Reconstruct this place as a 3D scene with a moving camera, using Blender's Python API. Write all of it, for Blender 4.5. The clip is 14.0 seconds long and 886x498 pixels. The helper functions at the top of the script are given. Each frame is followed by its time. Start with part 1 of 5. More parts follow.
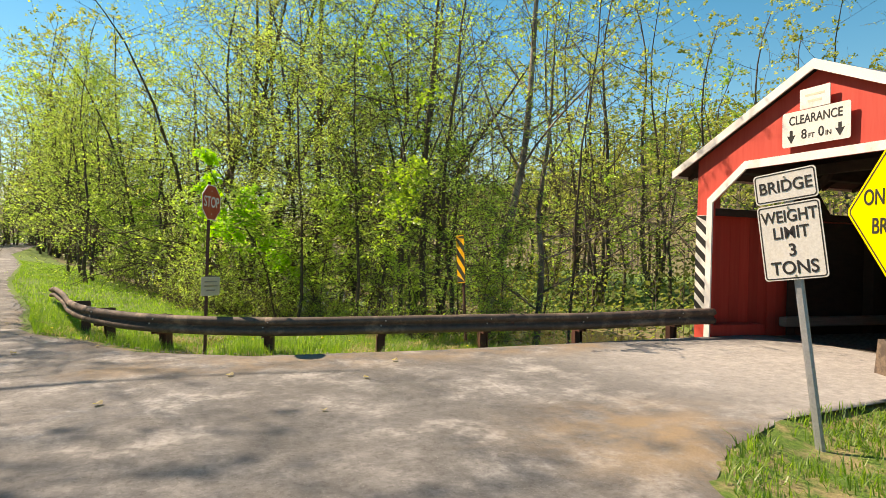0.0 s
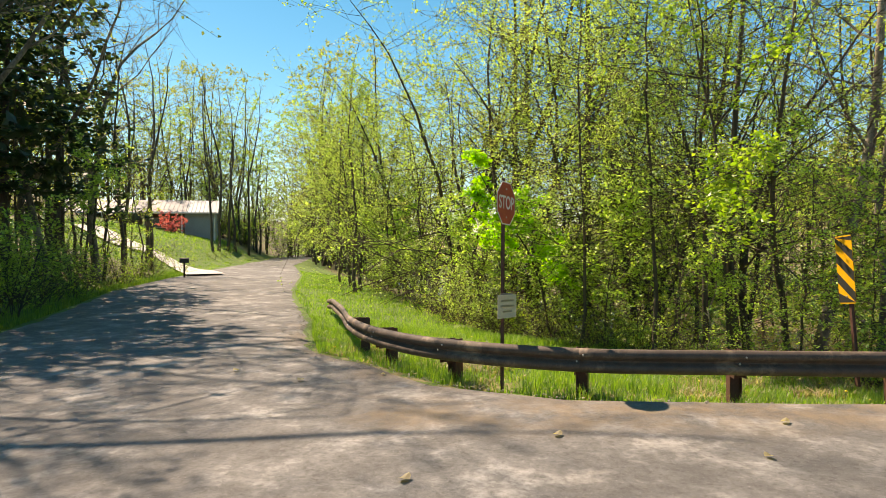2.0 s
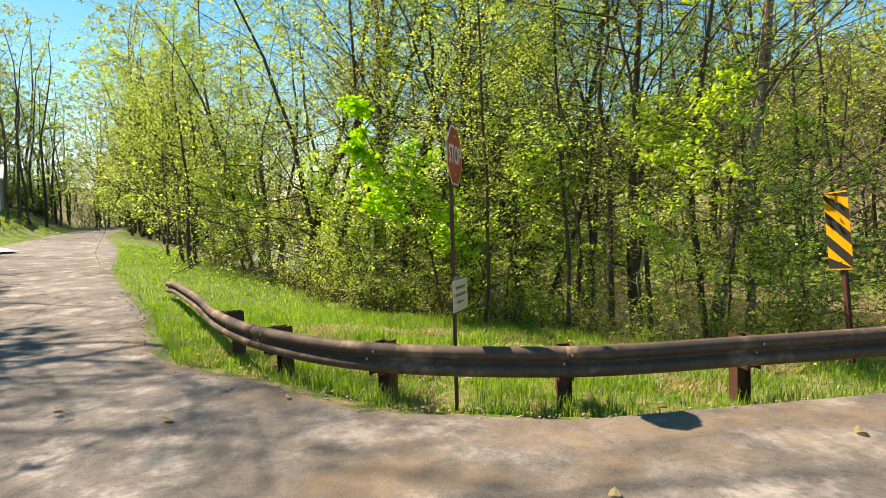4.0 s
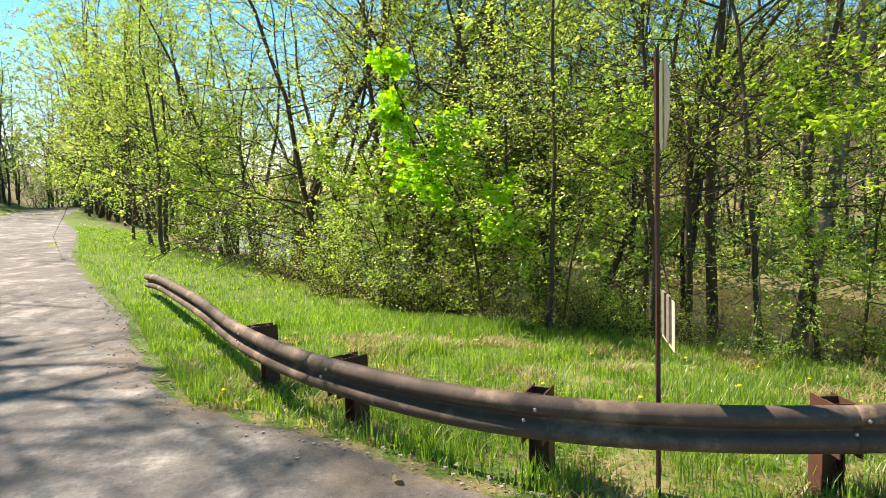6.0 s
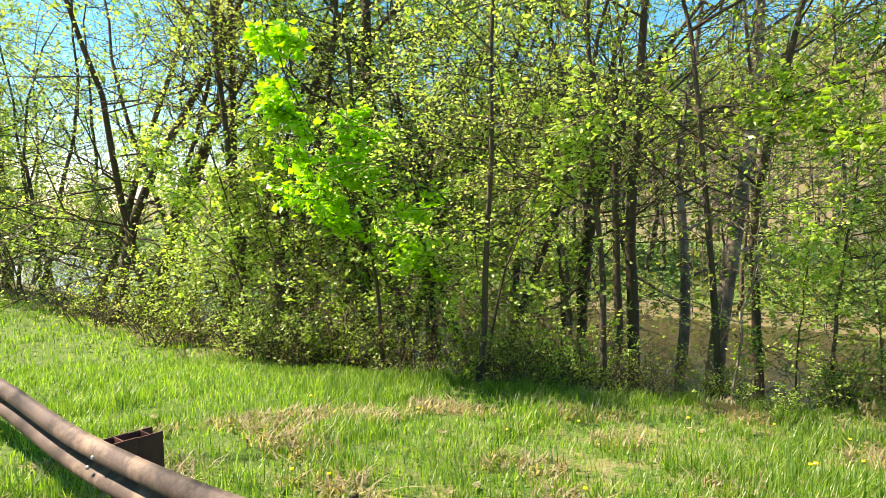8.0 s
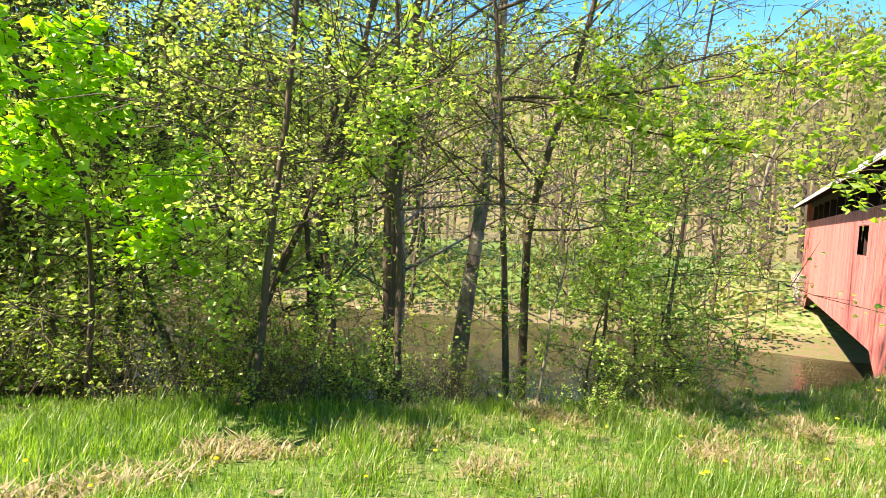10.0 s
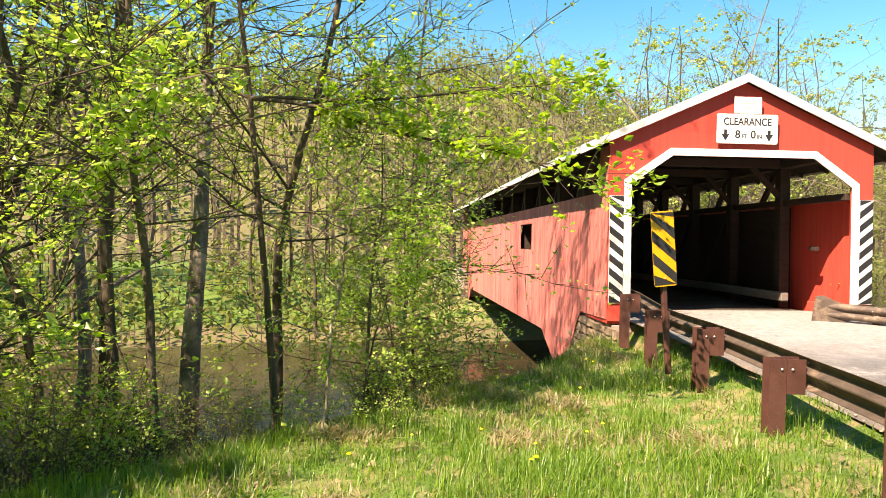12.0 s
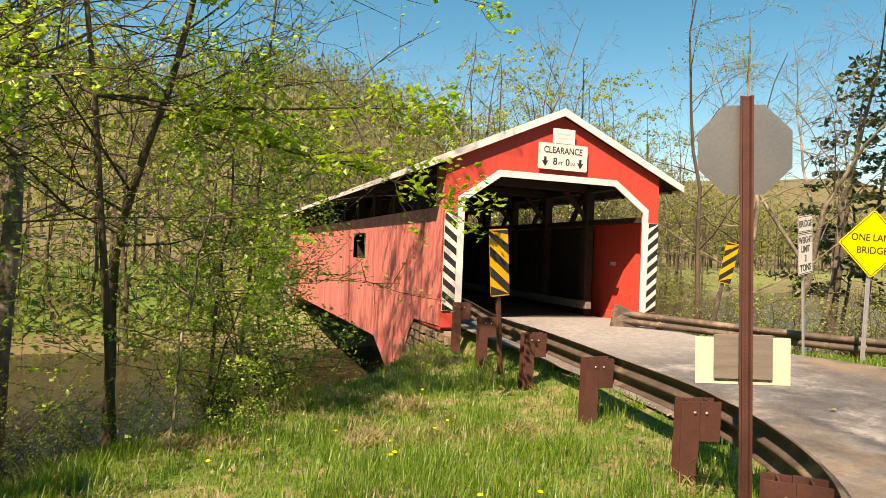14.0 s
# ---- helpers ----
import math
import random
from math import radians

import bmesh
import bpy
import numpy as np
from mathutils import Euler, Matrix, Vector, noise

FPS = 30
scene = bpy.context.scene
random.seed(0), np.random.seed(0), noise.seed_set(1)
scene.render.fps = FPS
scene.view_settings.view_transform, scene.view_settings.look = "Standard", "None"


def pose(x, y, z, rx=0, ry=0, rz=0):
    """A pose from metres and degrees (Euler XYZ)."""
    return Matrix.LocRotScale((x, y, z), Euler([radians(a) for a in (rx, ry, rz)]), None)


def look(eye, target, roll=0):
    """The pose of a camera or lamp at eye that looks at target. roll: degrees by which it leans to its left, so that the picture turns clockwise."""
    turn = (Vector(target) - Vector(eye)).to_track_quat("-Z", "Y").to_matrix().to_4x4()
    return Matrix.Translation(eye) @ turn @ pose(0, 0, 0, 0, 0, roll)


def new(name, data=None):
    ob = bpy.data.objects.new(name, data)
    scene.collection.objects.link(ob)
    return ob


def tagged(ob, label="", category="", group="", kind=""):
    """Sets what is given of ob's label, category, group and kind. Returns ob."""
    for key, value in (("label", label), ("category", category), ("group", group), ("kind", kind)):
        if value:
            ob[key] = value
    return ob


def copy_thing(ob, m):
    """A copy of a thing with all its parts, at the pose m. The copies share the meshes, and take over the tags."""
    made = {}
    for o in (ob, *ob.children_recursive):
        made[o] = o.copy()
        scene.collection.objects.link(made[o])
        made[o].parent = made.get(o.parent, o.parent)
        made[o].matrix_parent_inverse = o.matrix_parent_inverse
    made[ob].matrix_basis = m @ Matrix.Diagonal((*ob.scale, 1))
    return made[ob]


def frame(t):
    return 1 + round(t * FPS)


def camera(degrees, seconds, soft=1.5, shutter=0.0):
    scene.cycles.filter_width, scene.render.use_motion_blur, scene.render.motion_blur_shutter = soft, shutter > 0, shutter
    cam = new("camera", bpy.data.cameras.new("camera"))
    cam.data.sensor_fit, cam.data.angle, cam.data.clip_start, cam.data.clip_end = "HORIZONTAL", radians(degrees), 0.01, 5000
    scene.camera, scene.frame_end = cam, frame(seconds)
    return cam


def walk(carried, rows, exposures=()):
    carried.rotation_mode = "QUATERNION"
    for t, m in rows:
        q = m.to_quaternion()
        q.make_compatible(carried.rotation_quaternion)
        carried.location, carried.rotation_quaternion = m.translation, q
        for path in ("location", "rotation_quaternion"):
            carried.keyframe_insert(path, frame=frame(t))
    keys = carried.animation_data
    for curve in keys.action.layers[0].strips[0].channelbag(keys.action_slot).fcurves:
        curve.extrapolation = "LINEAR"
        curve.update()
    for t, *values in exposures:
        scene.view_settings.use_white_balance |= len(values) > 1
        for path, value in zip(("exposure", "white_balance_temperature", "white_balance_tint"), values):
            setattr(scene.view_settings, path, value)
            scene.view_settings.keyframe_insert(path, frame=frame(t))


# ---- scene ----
cam = camera(69.2, 14.0, soft=0.6)
PATH = [
    (0, (10.27, -9.215, 1.805), (8.386, -8.542, 1.79), 0.4),
    (0.5, (9.634, -9.457, 1.846), (7.667, -9.091, 1.849), 0.0),
    (1, (8.826, -9.59, 1.834), (6.832, -9.436, 1.854), -0.6),
    (1.5, (8.164, -9.79, 1.834), (6.164, -9.768, 1.853), -0.8),
    (2, (7.494, -9.975, 1.823), (5.494, -10.014, 1.832), -0.7),
    (2.5, (6.827, -10.176, 1.821), (4.827, -10.175, 1.827), -0.9),
    (3, (6.199, -10.418, 1.831), (4.201, -10.333, 1.822), -0.4),
    (3.2, (5.952, -10.524, 1.862), (3.963, -10.318, 1.837), -0.5),
    (5.5, (2.854, -11.805, 1.973), (0.944, -11.232, 1.812), -2.8),
    (6, (2.14, -11.947, 1.964), (0.235, -11.366, 1.784), -1.7),
    (6.5, (1.54, -12.053, 1.951), (-0.273, -11.232, 1.752), -0.7),
    (7, (0.874, -12.144, 1.975), (-0.871, -11.191, 1.766), -0.6),
    (7.2, (0.614, -12.205, 1.974), (-1.124, -11.23, 1.799), -0.8),
    (9.3, (-2.759, -12.559, 1.886), (-3.965, -10.972, 1.716), 1.9),
    (9.5, (-2.944, -12.545, 1.874), (-4.012, -10.863, 1.703), 2.7),
    (10, (-3.178, -12.477, 1.818), (-4.023, -10.67, 1.681), 3.2),
    (10.5, (-3.531, -12.547, 1.758), (-4.135, -10.645, 1.616), 2.6),
    (11, (-3.92, -12.455, 1.733), (-4.261, -10.488, 1.615), 2.4),
    (11.5, (-4.25, -12.422, 1.74), (-4.345, -10.426, 1.655), 1.7),
    (12, (-4.514, -12.309, 1.734), (-4.36, -10.316, 1.669), 0.8),
    (12.5, (-4.684, -12.297, 1.777), (-4.363, -10.323, 1.763), 0.7),
    (13, (-4.846, -12.348, 1.77), (-4.27, -10.433, 1.782), 1.1),
    (13.5, (-4.93, -12.482, 1.788), (-4.259, -10.598, 1.77), 1.8),
    (14, (-4.996, -12.674, 1.782), (-4.303, -10.798, 1.756), 2.7),
]
walk(cam, [(t, look(eye, target, roll)) for t, eye, target, roll in PATH], [(0, 0.86, 8900, 22), (3.2, 0.96, 9300, 24), (5.5, 1.16, 8200, 20), (7.2, 1.38, 7900, 22), (9.5, 1.76, 7700, 24), (10.2, 1.8, 7800, 26), (11, 1.8, 8000, 26), (12.5, 1.34, 9300, 27), (14, 0.92, 9700, 27)])
# ---- light ----
SUN_EL, SUN_DIR = radians(49.5), Vector((-0.71, -0.704))
world = bpy.data.worlds.new("sky")
scene.world = world
world.use_nodes = True
wn = world.node_tree.nodes
sky = wn.new("ShaderNodeTexSky")
sky.sky_type, sky.sun_disc = "NISHITA", False
sky.sun_elevation, sky.sun_rotation = SUN_EL, math.atan2(SUN_DIR.x, SUN_DIR.y)
sky.air_density, sky.dust_density, sky.ozone_density = 1.0, 0.12, 2.5
tone = wn.new("ShaderNodeHueSaturation")
tone.inputs["Hue"].default_value, tone.inputs["Saturation"].default_value = 0.483, 1.42
world.node_tree.links.new(sky.outputs[0], tone.inputs["Color"])
world.node_tree.links.new(tone.outputs[0], wn["Background"].inputs[0])
wn["Background"].inputs[1].default_value = 0.1
sun = new("sun", bpy.data.lights.new("sun", "SUN"))
sun.data.energy, sun.data.angle, sun.data.color = 5.0, radians(0.53), (1.0, 0.94, 0.84)
sun.matrix_world = look((0, 0, 60), Vector((0, 0, 60)) - Vector((SUN_DIR.x * math.cos(SUN_EL), SUN_DIR.y * math.cos(SUN_EL), math.sin(SUN_EL))))


# ---- materials ----
def mat(name, rough=0.8, metal=0.0):
    m = bpy.data.materials.new(name)
    m.use_nodes = True
    b = m.node_tree.nodes["Principled BSDF"]
    b.inputs["Roughness"].default_value, b.inputs["Metallic"].default_value = rough, metal
    return m, m.node_tree, b


def node(t, kind, **values):
    n = t.nodes.new(kind)
    for k, v in values.items():
        n.inputs[k.replace("_", " ")].default_value = v
    return n


def coords(t, scale=(1, 1, 1), world_space=True):
    mp = node(t, "ShaderNodeMapping", Scale=scale)
    src = t.nodes.new("ShaderNodeNewGeometry").outputs["Position"] if world_space else t.nodes.new("ShaderNodeTexCoord").outputs["Object"]
    t.links.new(src, mp.inputs[0])
    return mp.outputs[0]


def tex(t, vec, scale, detail=5.0, rough=0.6):
    n = node(t, "ShaderNodeTexNoise", Scale=scale, Detail=detail, Roughness=rough)
    t.links.new(vec, n.inputs["Vector"])
    return n.outputs["Fac"]


def ramp(t, fac, stops):
    n = t.nodes.new("ShaderNodeValToRGB")
    e = n.color_ramp.elements
    while len(e) < len(stops):
        e.new(0.5)
    for el, (p, c) in zip(e, stops):
        el.position, el.color = p, (*c, 1)
    t.links.new(fac, n.inputs[0])
    return n.outputs[0]


def mix(t, fac, a, b, blend="MIX"):
    n = t.nodes.new("ShaderNodeMix")
    n.data_type, n.blend_type = "RGBA", blend
    for src, i in ((fac, 0), (a, 6), (b, 7)):
        if isinstance(src, (int, float)):
            n.inputs[i].default_value = src
        elif isinstance(src, tuple):
            n.inputs[i].default_value = (*src, 1)
        else:
            t.links.new(src, n.inputs[i])
    return n.outputs[2]


def bump(t, b, height, strength=0.4, distance=0.01):
    n = node(t, "ShaderNodeBump", Strength=strength, Distance=distance)
    t.links.new(height, n.inputs["Height"])
    t.links.new(n.outputs[0], b.inputs["Normal"])


def two_tone(name, dark, light, scale=4.0, rough=0.8, metal=0.0, stretch=(1, 1, 1), fine=40.0, relief=0.3, depth=0.004, stain=None, local=True, spread=(0.3, 0.7)):
    """A worn surface: large patches between two tones, fine grain and relief."""
    m, t, b = mat(name, rough, metal)
    v = coords(t, stretch, not local)
    big, small = tex(t, v, scale), tex(t, v, fine, 8, 0.7)
    col = ramp(t, big, [(spread[0], dark), (spread[1], light)])
    col = mix(t, 0.35, col, ramp(t, small, [(0.3, tuple(c * 0.6 for c in dark)), (0.7, tuple(min(1, c * 1.15) for c in light))]))
    if stain:
        col = mix(t, ramp(t, tex(t, v, scale * 0.37, 6, 0.7), [(0.52, (0, 0, 0)), (0.66, (1, 1, 1))]), col, stain)
    t.links.new(col, b.inputs["Base Color"])
    bump(t, b, small, relief, depth)
    return m


def leaf_mat(name, a, b_, gloss=0.45, sheen=0.06):
    """Thin leaves that let light through; the tone changes from leaf to leaf."""
    m = bpy.data.materials.new(name)
    m.use_nodes = True
    t = m.node_tree
    t.nodes.clear()
    geo = t.nodes.new("ShaderNodeNewGeometry")
    col = ramp(t, geo.outputs["Random Per Island"], [(0.0, a), (1.0, b_)])
    info = t.nodes.new("ShaderNodeObjectInfo")
    hue = t.nodes.new("ShaderNodeHueSaturation")
    mr = node(t, "ShaderNodeMapRange")
    mr.inputs[3].default_value, mr.inputs[4].default_value = 0.8, 1.15
    t.links.new(info.outputs["Random"], mr.inputs[0])
    t.links.new(mr.outputs[0], hue.inputs["Value"])
    t.links.new(col, hue.inputs["Color"])
    d, tr, g = t.nodes.new("ShaderNodeBsdfDiffuse"), t.nodes.new("ShaderNodeBsdfTranslucent"), t.nodes.new("ShaderNodeBsdfGlossy")
    g.inputs["Roughness"].default_value = gloss
    t.links.new(hue.outputs[0], d.inputs[0])
    warm = mix(t, 1.0, hue.outputs[0], (1.36, 1.45, 0.8), "MULTIPLY")
    t.links.new(warm, tr.inputs[0])
    m1, m2 = t.nodes.new("ShaderNodeMixShader"), t.nodes.new("ShaderNodeMixShader")
    m1.inputs[0].default_value, m2.inputs[0].default_value = 0.6, sheen
    t.links.new(d.outputs[0], m1.inputs[1])
    t.links.new(tr.outputs[0], m1.inputs[2])
    t.links.new(m1.outputs[0], m2.inputs[1])
    t.links.new(g.outputs[0], m2.inputs[2])
    out = t.nodes.new("ShaderNodeOutputMaterial")
    t.links.new(m2.outputs[0], out.inputs[0])
    return m


def ground_material():
    """Spring grass on the verges, leaf litter and earth under the trees, by the sheet's own grass mask."""
    m, t, b = mat("ground", 0.95)
    v = coords(t)
    at = t.nodes.new("ShaderNodeAttribute")
    at.attribute_name = "grass"
    fine, mid, big = tex(t, v, 30, 8, 0.75), tex(t, v, 3.0), tex(t, v, 0.4)
    litter = ramp(t, fine, [(0.25, (0.05, 0.035, 0.02)), (0.5, (0.17, 0.12, 0.07)), (0.75, (0.33, 0.25, 0.15))])
    litter = mix(t, ramp(t, mid, [(0.42, (0, 0, 0)), (0.6, (0.85, 0.85, 0.85))]), litter, ramp(t, fine, [(0.3, (0.05, 0.08, 0.015)), (0.7, (0.14, 0.2, 0.04))]))
    grass = ramp(t, fine, [(0.3, (0.025, 0.055, 0.008)), (0.5, (0.075, 0.16, 0.018)), (0.75, (0.19, 0.29, 0.05))])
    dry = t.nodes.new("ShaderNodeAttribute")
    dry.attribute_name = "dry"
    thin = t.nodes.new("ShaderNodeMath")
    thin.operation = "MULTIPLY"
    t.links.new(ramp(t, mid, [(0.44, (0, 0, 0)), (0.58, (1, 1, 1))]), thin.inputs[0])
    t.links.new(dry.outputs["Fac"], thin.inputs[1])
    grass = mix(t, thin.outputs[0], grass, ramp(t, fine, [(0.3, (0.18, 0.135, 0.06)), (0.7, (0.42, 0.34, 0.18))]))
    add = t.nodes.new("ShaderNodeMath")
    add.operation = "MULTIPLY_ADD"
    t.links.new(big, add.inputs[0])
    add.inputs[1].default_value = 0.8
    t.links.new(at.outputs["Fac"], add.inputs[2])
    k = ramp(t, add.outputs[0], [(0.75, (0, 0, 0)), (1.0, (1, 1, 1))])
    t.links.new(mix(t, k, litter, grass), b.inputs["Base Color"])
    bump(t, b, fine, 0.8, 0.03)
    return m


def asphalt_material():
    """Old chip-sealed asphalt: pale worn patches, dark patches, tan dirt washed along the rail side, hairline cracks."""
    m, t, b = mat("asphalt", 0.85)
    v = coords(t)
    grit, mid, big = tex(t, v, 70, 4, 0.8), tex(t, v, 1.1, 10, 0.78), tex(t, v, 0.3, 6, 0.75)
    col = ramp(t, mid, [(0.30, (0.07, 0.07, 0.068)), (0.45, (0.115, 0.115, 0.111)), (0.54, (0.18, 0.18, 0.173)), (0.64, (0.34, 0.335, 0.32))])
    col = mix(t, ramp(t, big, [(0.47, (0, 0, 0)), (0.54, (0.5, 0.5, 0.5))]), col, ramp(t, tex(t, v, 6, 8, 0.8), [(0.35, (0.05, 0.05, 0.048)), (0.65, (0.14, 0.14, 0.135))]))
    col = mix(t, ramp(t, tex(t, v, 0.55, 5, 0.7), [(0.56, (0, 0, 0)), (0.68, (0.6, 0.6, 0.6))]), col, (0.40, 0.388, 0.36))
    chips = tex(t, v, 20, 8, 0.85)
    col = mix(t, 1.0, col, ramp(t, chips, [(0.34, (0.464, 0.450, 0.419)), (0.5, (1, 1, 1)), (0.66, (1.0, 1.0, 1.0))]), "MULTIPLY")
    col = mix(t, ramp(t, grit, [(0.6, (0, 0, 0)), (0.68, (0.618, 0.600, 0.558))]), col, (0.453, 0.440, 0.409))
    col = mix(t, ramp(t, grit, [(0.32, (0.618, 0.600, 0.558)), (0.4, (0, 0, 0))]), col, (0.043, 0.042, 0.039))
    pale = t.nodes.new("ShaderNodeAttribute")
    pale.attribute_name = "pale"
    col = mix(t, pale.outputs["Fac"], col, ramp(t, tex(t, v, 7, 8, 0.8), [(0.3, (0.206, 0.200, 0.186)), (0.7, (0.494, 0.480, 0.446))]))
    at = t.nodes.new("ShaderNodeAttribute")
    at.attribute_name = "dirt"
    mul = t.nodes.new("ShaderNodeMath")
    mul.operation = "MULTIPLY"
    t.links.new(at.outputs["Fac"], mul.inputs[0])
    t.links.new(ramp(t, tex(t, v, 1.3, 6, 0.7), [(0.38, (0, 0, 0)), (0.6, (1, 1, 1))]), mul.inputs[1])
    col = mix(t, mul.outputs[0], col, ramp(t, grit, [(0.3, (0.15, 0.11, 0.07)), (0.7, (0.34, 0.25, 0.15))]))
    col = mix(t, 1.0, col, (0.96, 0.975, 1.0), "MULTIPLY")
    t.links.new(col, b.inputs["Base Color"])
    bump(t, b, grit, 0.7, 0.008)
    return m


def water_material():
    m, t, b = mat("river_water", 0.06)
    v = coords(t)
    t.links.new(ramp(t, tex(t, v, 0.5), [(0.3, (0.028, 0.024, 0.013)), (0.7, (0.06, 0.047, 0.025))]), b.inputs["Base Color"])
    bump(t, b, tex(t, coords(t, (1, 2.2, 1)), 2.5, 4), 0.35, 0.05)
    return m


def board_material(name, base, faded, grain=(9, 9, 0.6)):
    """Painted boards; the tone changes from board to board and fades in streaks along the grain."""
    m, t, b = mat(name, 0.75)
    v = coords(t, grain, False)
    info = t.nodes.new("ShaderNodeObjectInfo")
    streak, fine = tex(t, v, 1.0, 6, 0.7), tex(t, v, 7.0, 6)
    col = ramp(t, streak, [(0.3, base), (0.72, faded)])
    hue = t.nodes.new("ShaderNodeHueSaturation")
    mr = node(t, "ShaderNodeMapRange")
    mr.inputs[3].default_value, mr.inputs[4].default_value = 0.82, 1.12
    t.links.new(info.outputs["Random"], mr.inputs[0])
    t.links.new(mr.outputs[0], hue.inputs["Value"])
    t.links.new(col, hue.inputs["Color"])
    t.links.new(hue.outputs[0], b.inputs["Base Color"])
    bump(t, b, fine, 0.25, 0.003)
    return m


M_GROUND, M_ROAD, M_WATER = ground_material(), asphalt_material(), water_material()
M_RED = board_material("faded_red_siding", (0.54, 0.115, 0.10), (0.76, 0.28, 0.24))
M_REDFRONT = board_material("red_gable_paint", (0.52, 0.045, 0.03), (0.60, 0.075, 0.05))
# old timber, toned near black so the colour carries the tunnel's shade
M_SHADEWOOD = two_tone("old_timber_with_shade", (0.022, 0.014, 0.011), (0.055, 0.034, 0.026), 3, 0.85, stretch=(1, 1, 4))
# deck tone includes the shade on the floor past the portal
M_DECK = two_tone("shade_toned_deck", (0.04, 0.034, 0.028), (0.09, 0.077, 0.063), 3, 0.85)
M_WHITE = two_tone("white_paint", (0.72, 0.71, 0.68), (0.82, 0.81, 0.79), 3, 0.6, fine=60, relief=0.1, stain=(0.55, 0.52, 0.47))
M_BLACK = two_tone("black_paint", (0.012, 0.012, 0.014), (0.03, 0.03, 0.03), 8, 0.5, relief=0.1)
M_YELLOW = two_tone("yellow_sheeting", (0.70, 0.34, 0.012), (0.80, 0.43, 0.018), 4, 0.4, relief=0.05)
M_BRIGHTYELLOW = two_tone("bright_yellow_sheeting", (0.88, 0.66, 0.0), (0.92, 0.74, 0.01), 4, 0.4, relief=0.05)
M_SIGNWHITE = two_tone("white_sheeting", (0.66, 0.66, 0.62), (0.78, 0.78, 0.75), 5, 0.45, relief=0.05)
M_SIGNRED = two_tone("red_sheeting", (0.50, 0.06, 0.03), (0.62, 0.11, 0.05), 6, 0.45, relief=0.05)
M_ALU = two_tone("weathered_aluminium", (0.40, 0.41, 0.41), (0.46, 0.47, 0.47), 1.2, 0.38, 0.9, relief=0.05)
M_GALV = two_tone("galvanised_steel", (0.36, 0.38, 0.40), (0.50, 0.52, 0.54), 14, 0.5, 0.6, relief=0.15)
M_RUST = two_tone("brown_weathering_steel", (0.05, 0.036, 0.029), (0.125, 0.094, 0.073), 6, 0.72, 0.05, fine=70, relief=0.3, stain=(0.25, 0.185, 0.13))
M_POST = two_tone("maroon_steel_post", (0.07, 0.028, 0.023), (0.13, 0.054, 0.04), 7, 0.6, 0.2, fine=60, relief=0.25)
M_BOLT = two_tone("zinc_bolt", (0.45, 0.45, 0.44), (0.62, 0.62, 0.6), 20, 0.4, 0.8, relief=0.1)
M_STONE = two_tone("abutment_stone", (0.11, 0.08, 0.055), (0.30, 0.23, 0.155), 2.5, 0.9, fine=18, relief=0.6, depth=0.02)
M_GRAVEL = two_tone("tan_gravel", (0.30, 0.26, 0.20), (0.48, 0.43, 0.35), 9, 0.95, relief=0.1, local=False)
M_MORTAR = two_tone("mortar", (0.26, 0.23, 0.19), (0.36, 0.33, 0.28), 6, 0.95)
M_PLY = two_tone("grey_weathered_board", (0.13, 0.115, 0.10), (0.24, 0.215, 0.185), 2, 0.85, stretch=(1, 1, 14), relief=0.3)
M_CREAM = two_tone("cream_sign_blank", (0.60, 0.56, 0.42), (0.70, 0.66, 0.52), 3, 0.6, relief=0.05)
M_ROOF = two_tone("metal_roof", (0.16, 0.16, 0.165), (0.27, 0.27, 0.28), 2, 0.45, 0.5)
M_HOUSEROOF = two_tone("pale_metal_roof", (0.42, 0.43, 0.44), (0.55, 0.56, 0.57), 2, 0.4, 0.3)
M_GREYROOF = two_tone("grey_house_roof", (0.10, 0.11, 0.125), (0.17, 0.18, 0.20), 2, 0.5, 0.2)
M_GREYSIDING = two_tone("grey_siding", (0.28, 0.30, 0.31), (0.36, 0.38, 0.39), 1, 0.7)
M_BROWNWALL = two_tone("brown_wall", (0.16, 0.10, 0.075), (0.22, 0.15, 0.11), 1, 0.8)
M_CONCRETE = two_tone("pale_concrete", (0.50, 0.47, 0.42), (0.66, 0.63, 0.57), 1.5, 0.9)
M_GLASS, _t, _b = mat("dark_window_glass", 0.08)
_b.inputs["Base Color"].default_value = (0.02, 0.025, 0.03, 1)
M_BARK = two_tone("grey_brown_bark", (0.04, 0.03, 0.021), (0.135, 0.105, 0.073), 4, 0.95, stretch=(1, 1, 0.25), fine=25, relief=0.9, depth=0.02, local=False)
M_PALEBARK = two_tone("mottled_pale_bark", (0.075, 0.058, 0.042), (0.38, 0.33, 0.25), 2.2, 0.9, stretch=(1, 1, 0.5), fine=20, relief=0.6, depth=0.015, local=False, spread=(0.47, 0.64))
M_LEAF = leaf_mat("spring_leaves", (0.21, 0.37, 0.05), (0.49, 0.64, 0.15))
M_LEAFPALE = leaf_mat("pale_spring_leaves", (0.28, 0.43, 0.075), (0.54, 0.66, 0.19))
M_LEAFMAPLE = leaf_mat("bright_maple_leaves", (0.2, 0.46, 0.015), (0.36, 0.66, 0.03))
M_LEAFDEEP = leaf_mat("shrub_leaves", (0.15, 0.30, 0.022), (0.36, 0.50, 0.055))
M_LEAFBUD = leaf_mat("olive_buds", (0.22, 0.26, 0.06), (0.47, 0.50, 0.17), 0.6, 0.025)
M_LEAFFAR = leaf_mat("far_spring_foliage", (0.13, 0.16, 0.045), (0.28, 0.31, 0.10), 0.7, 0.01)
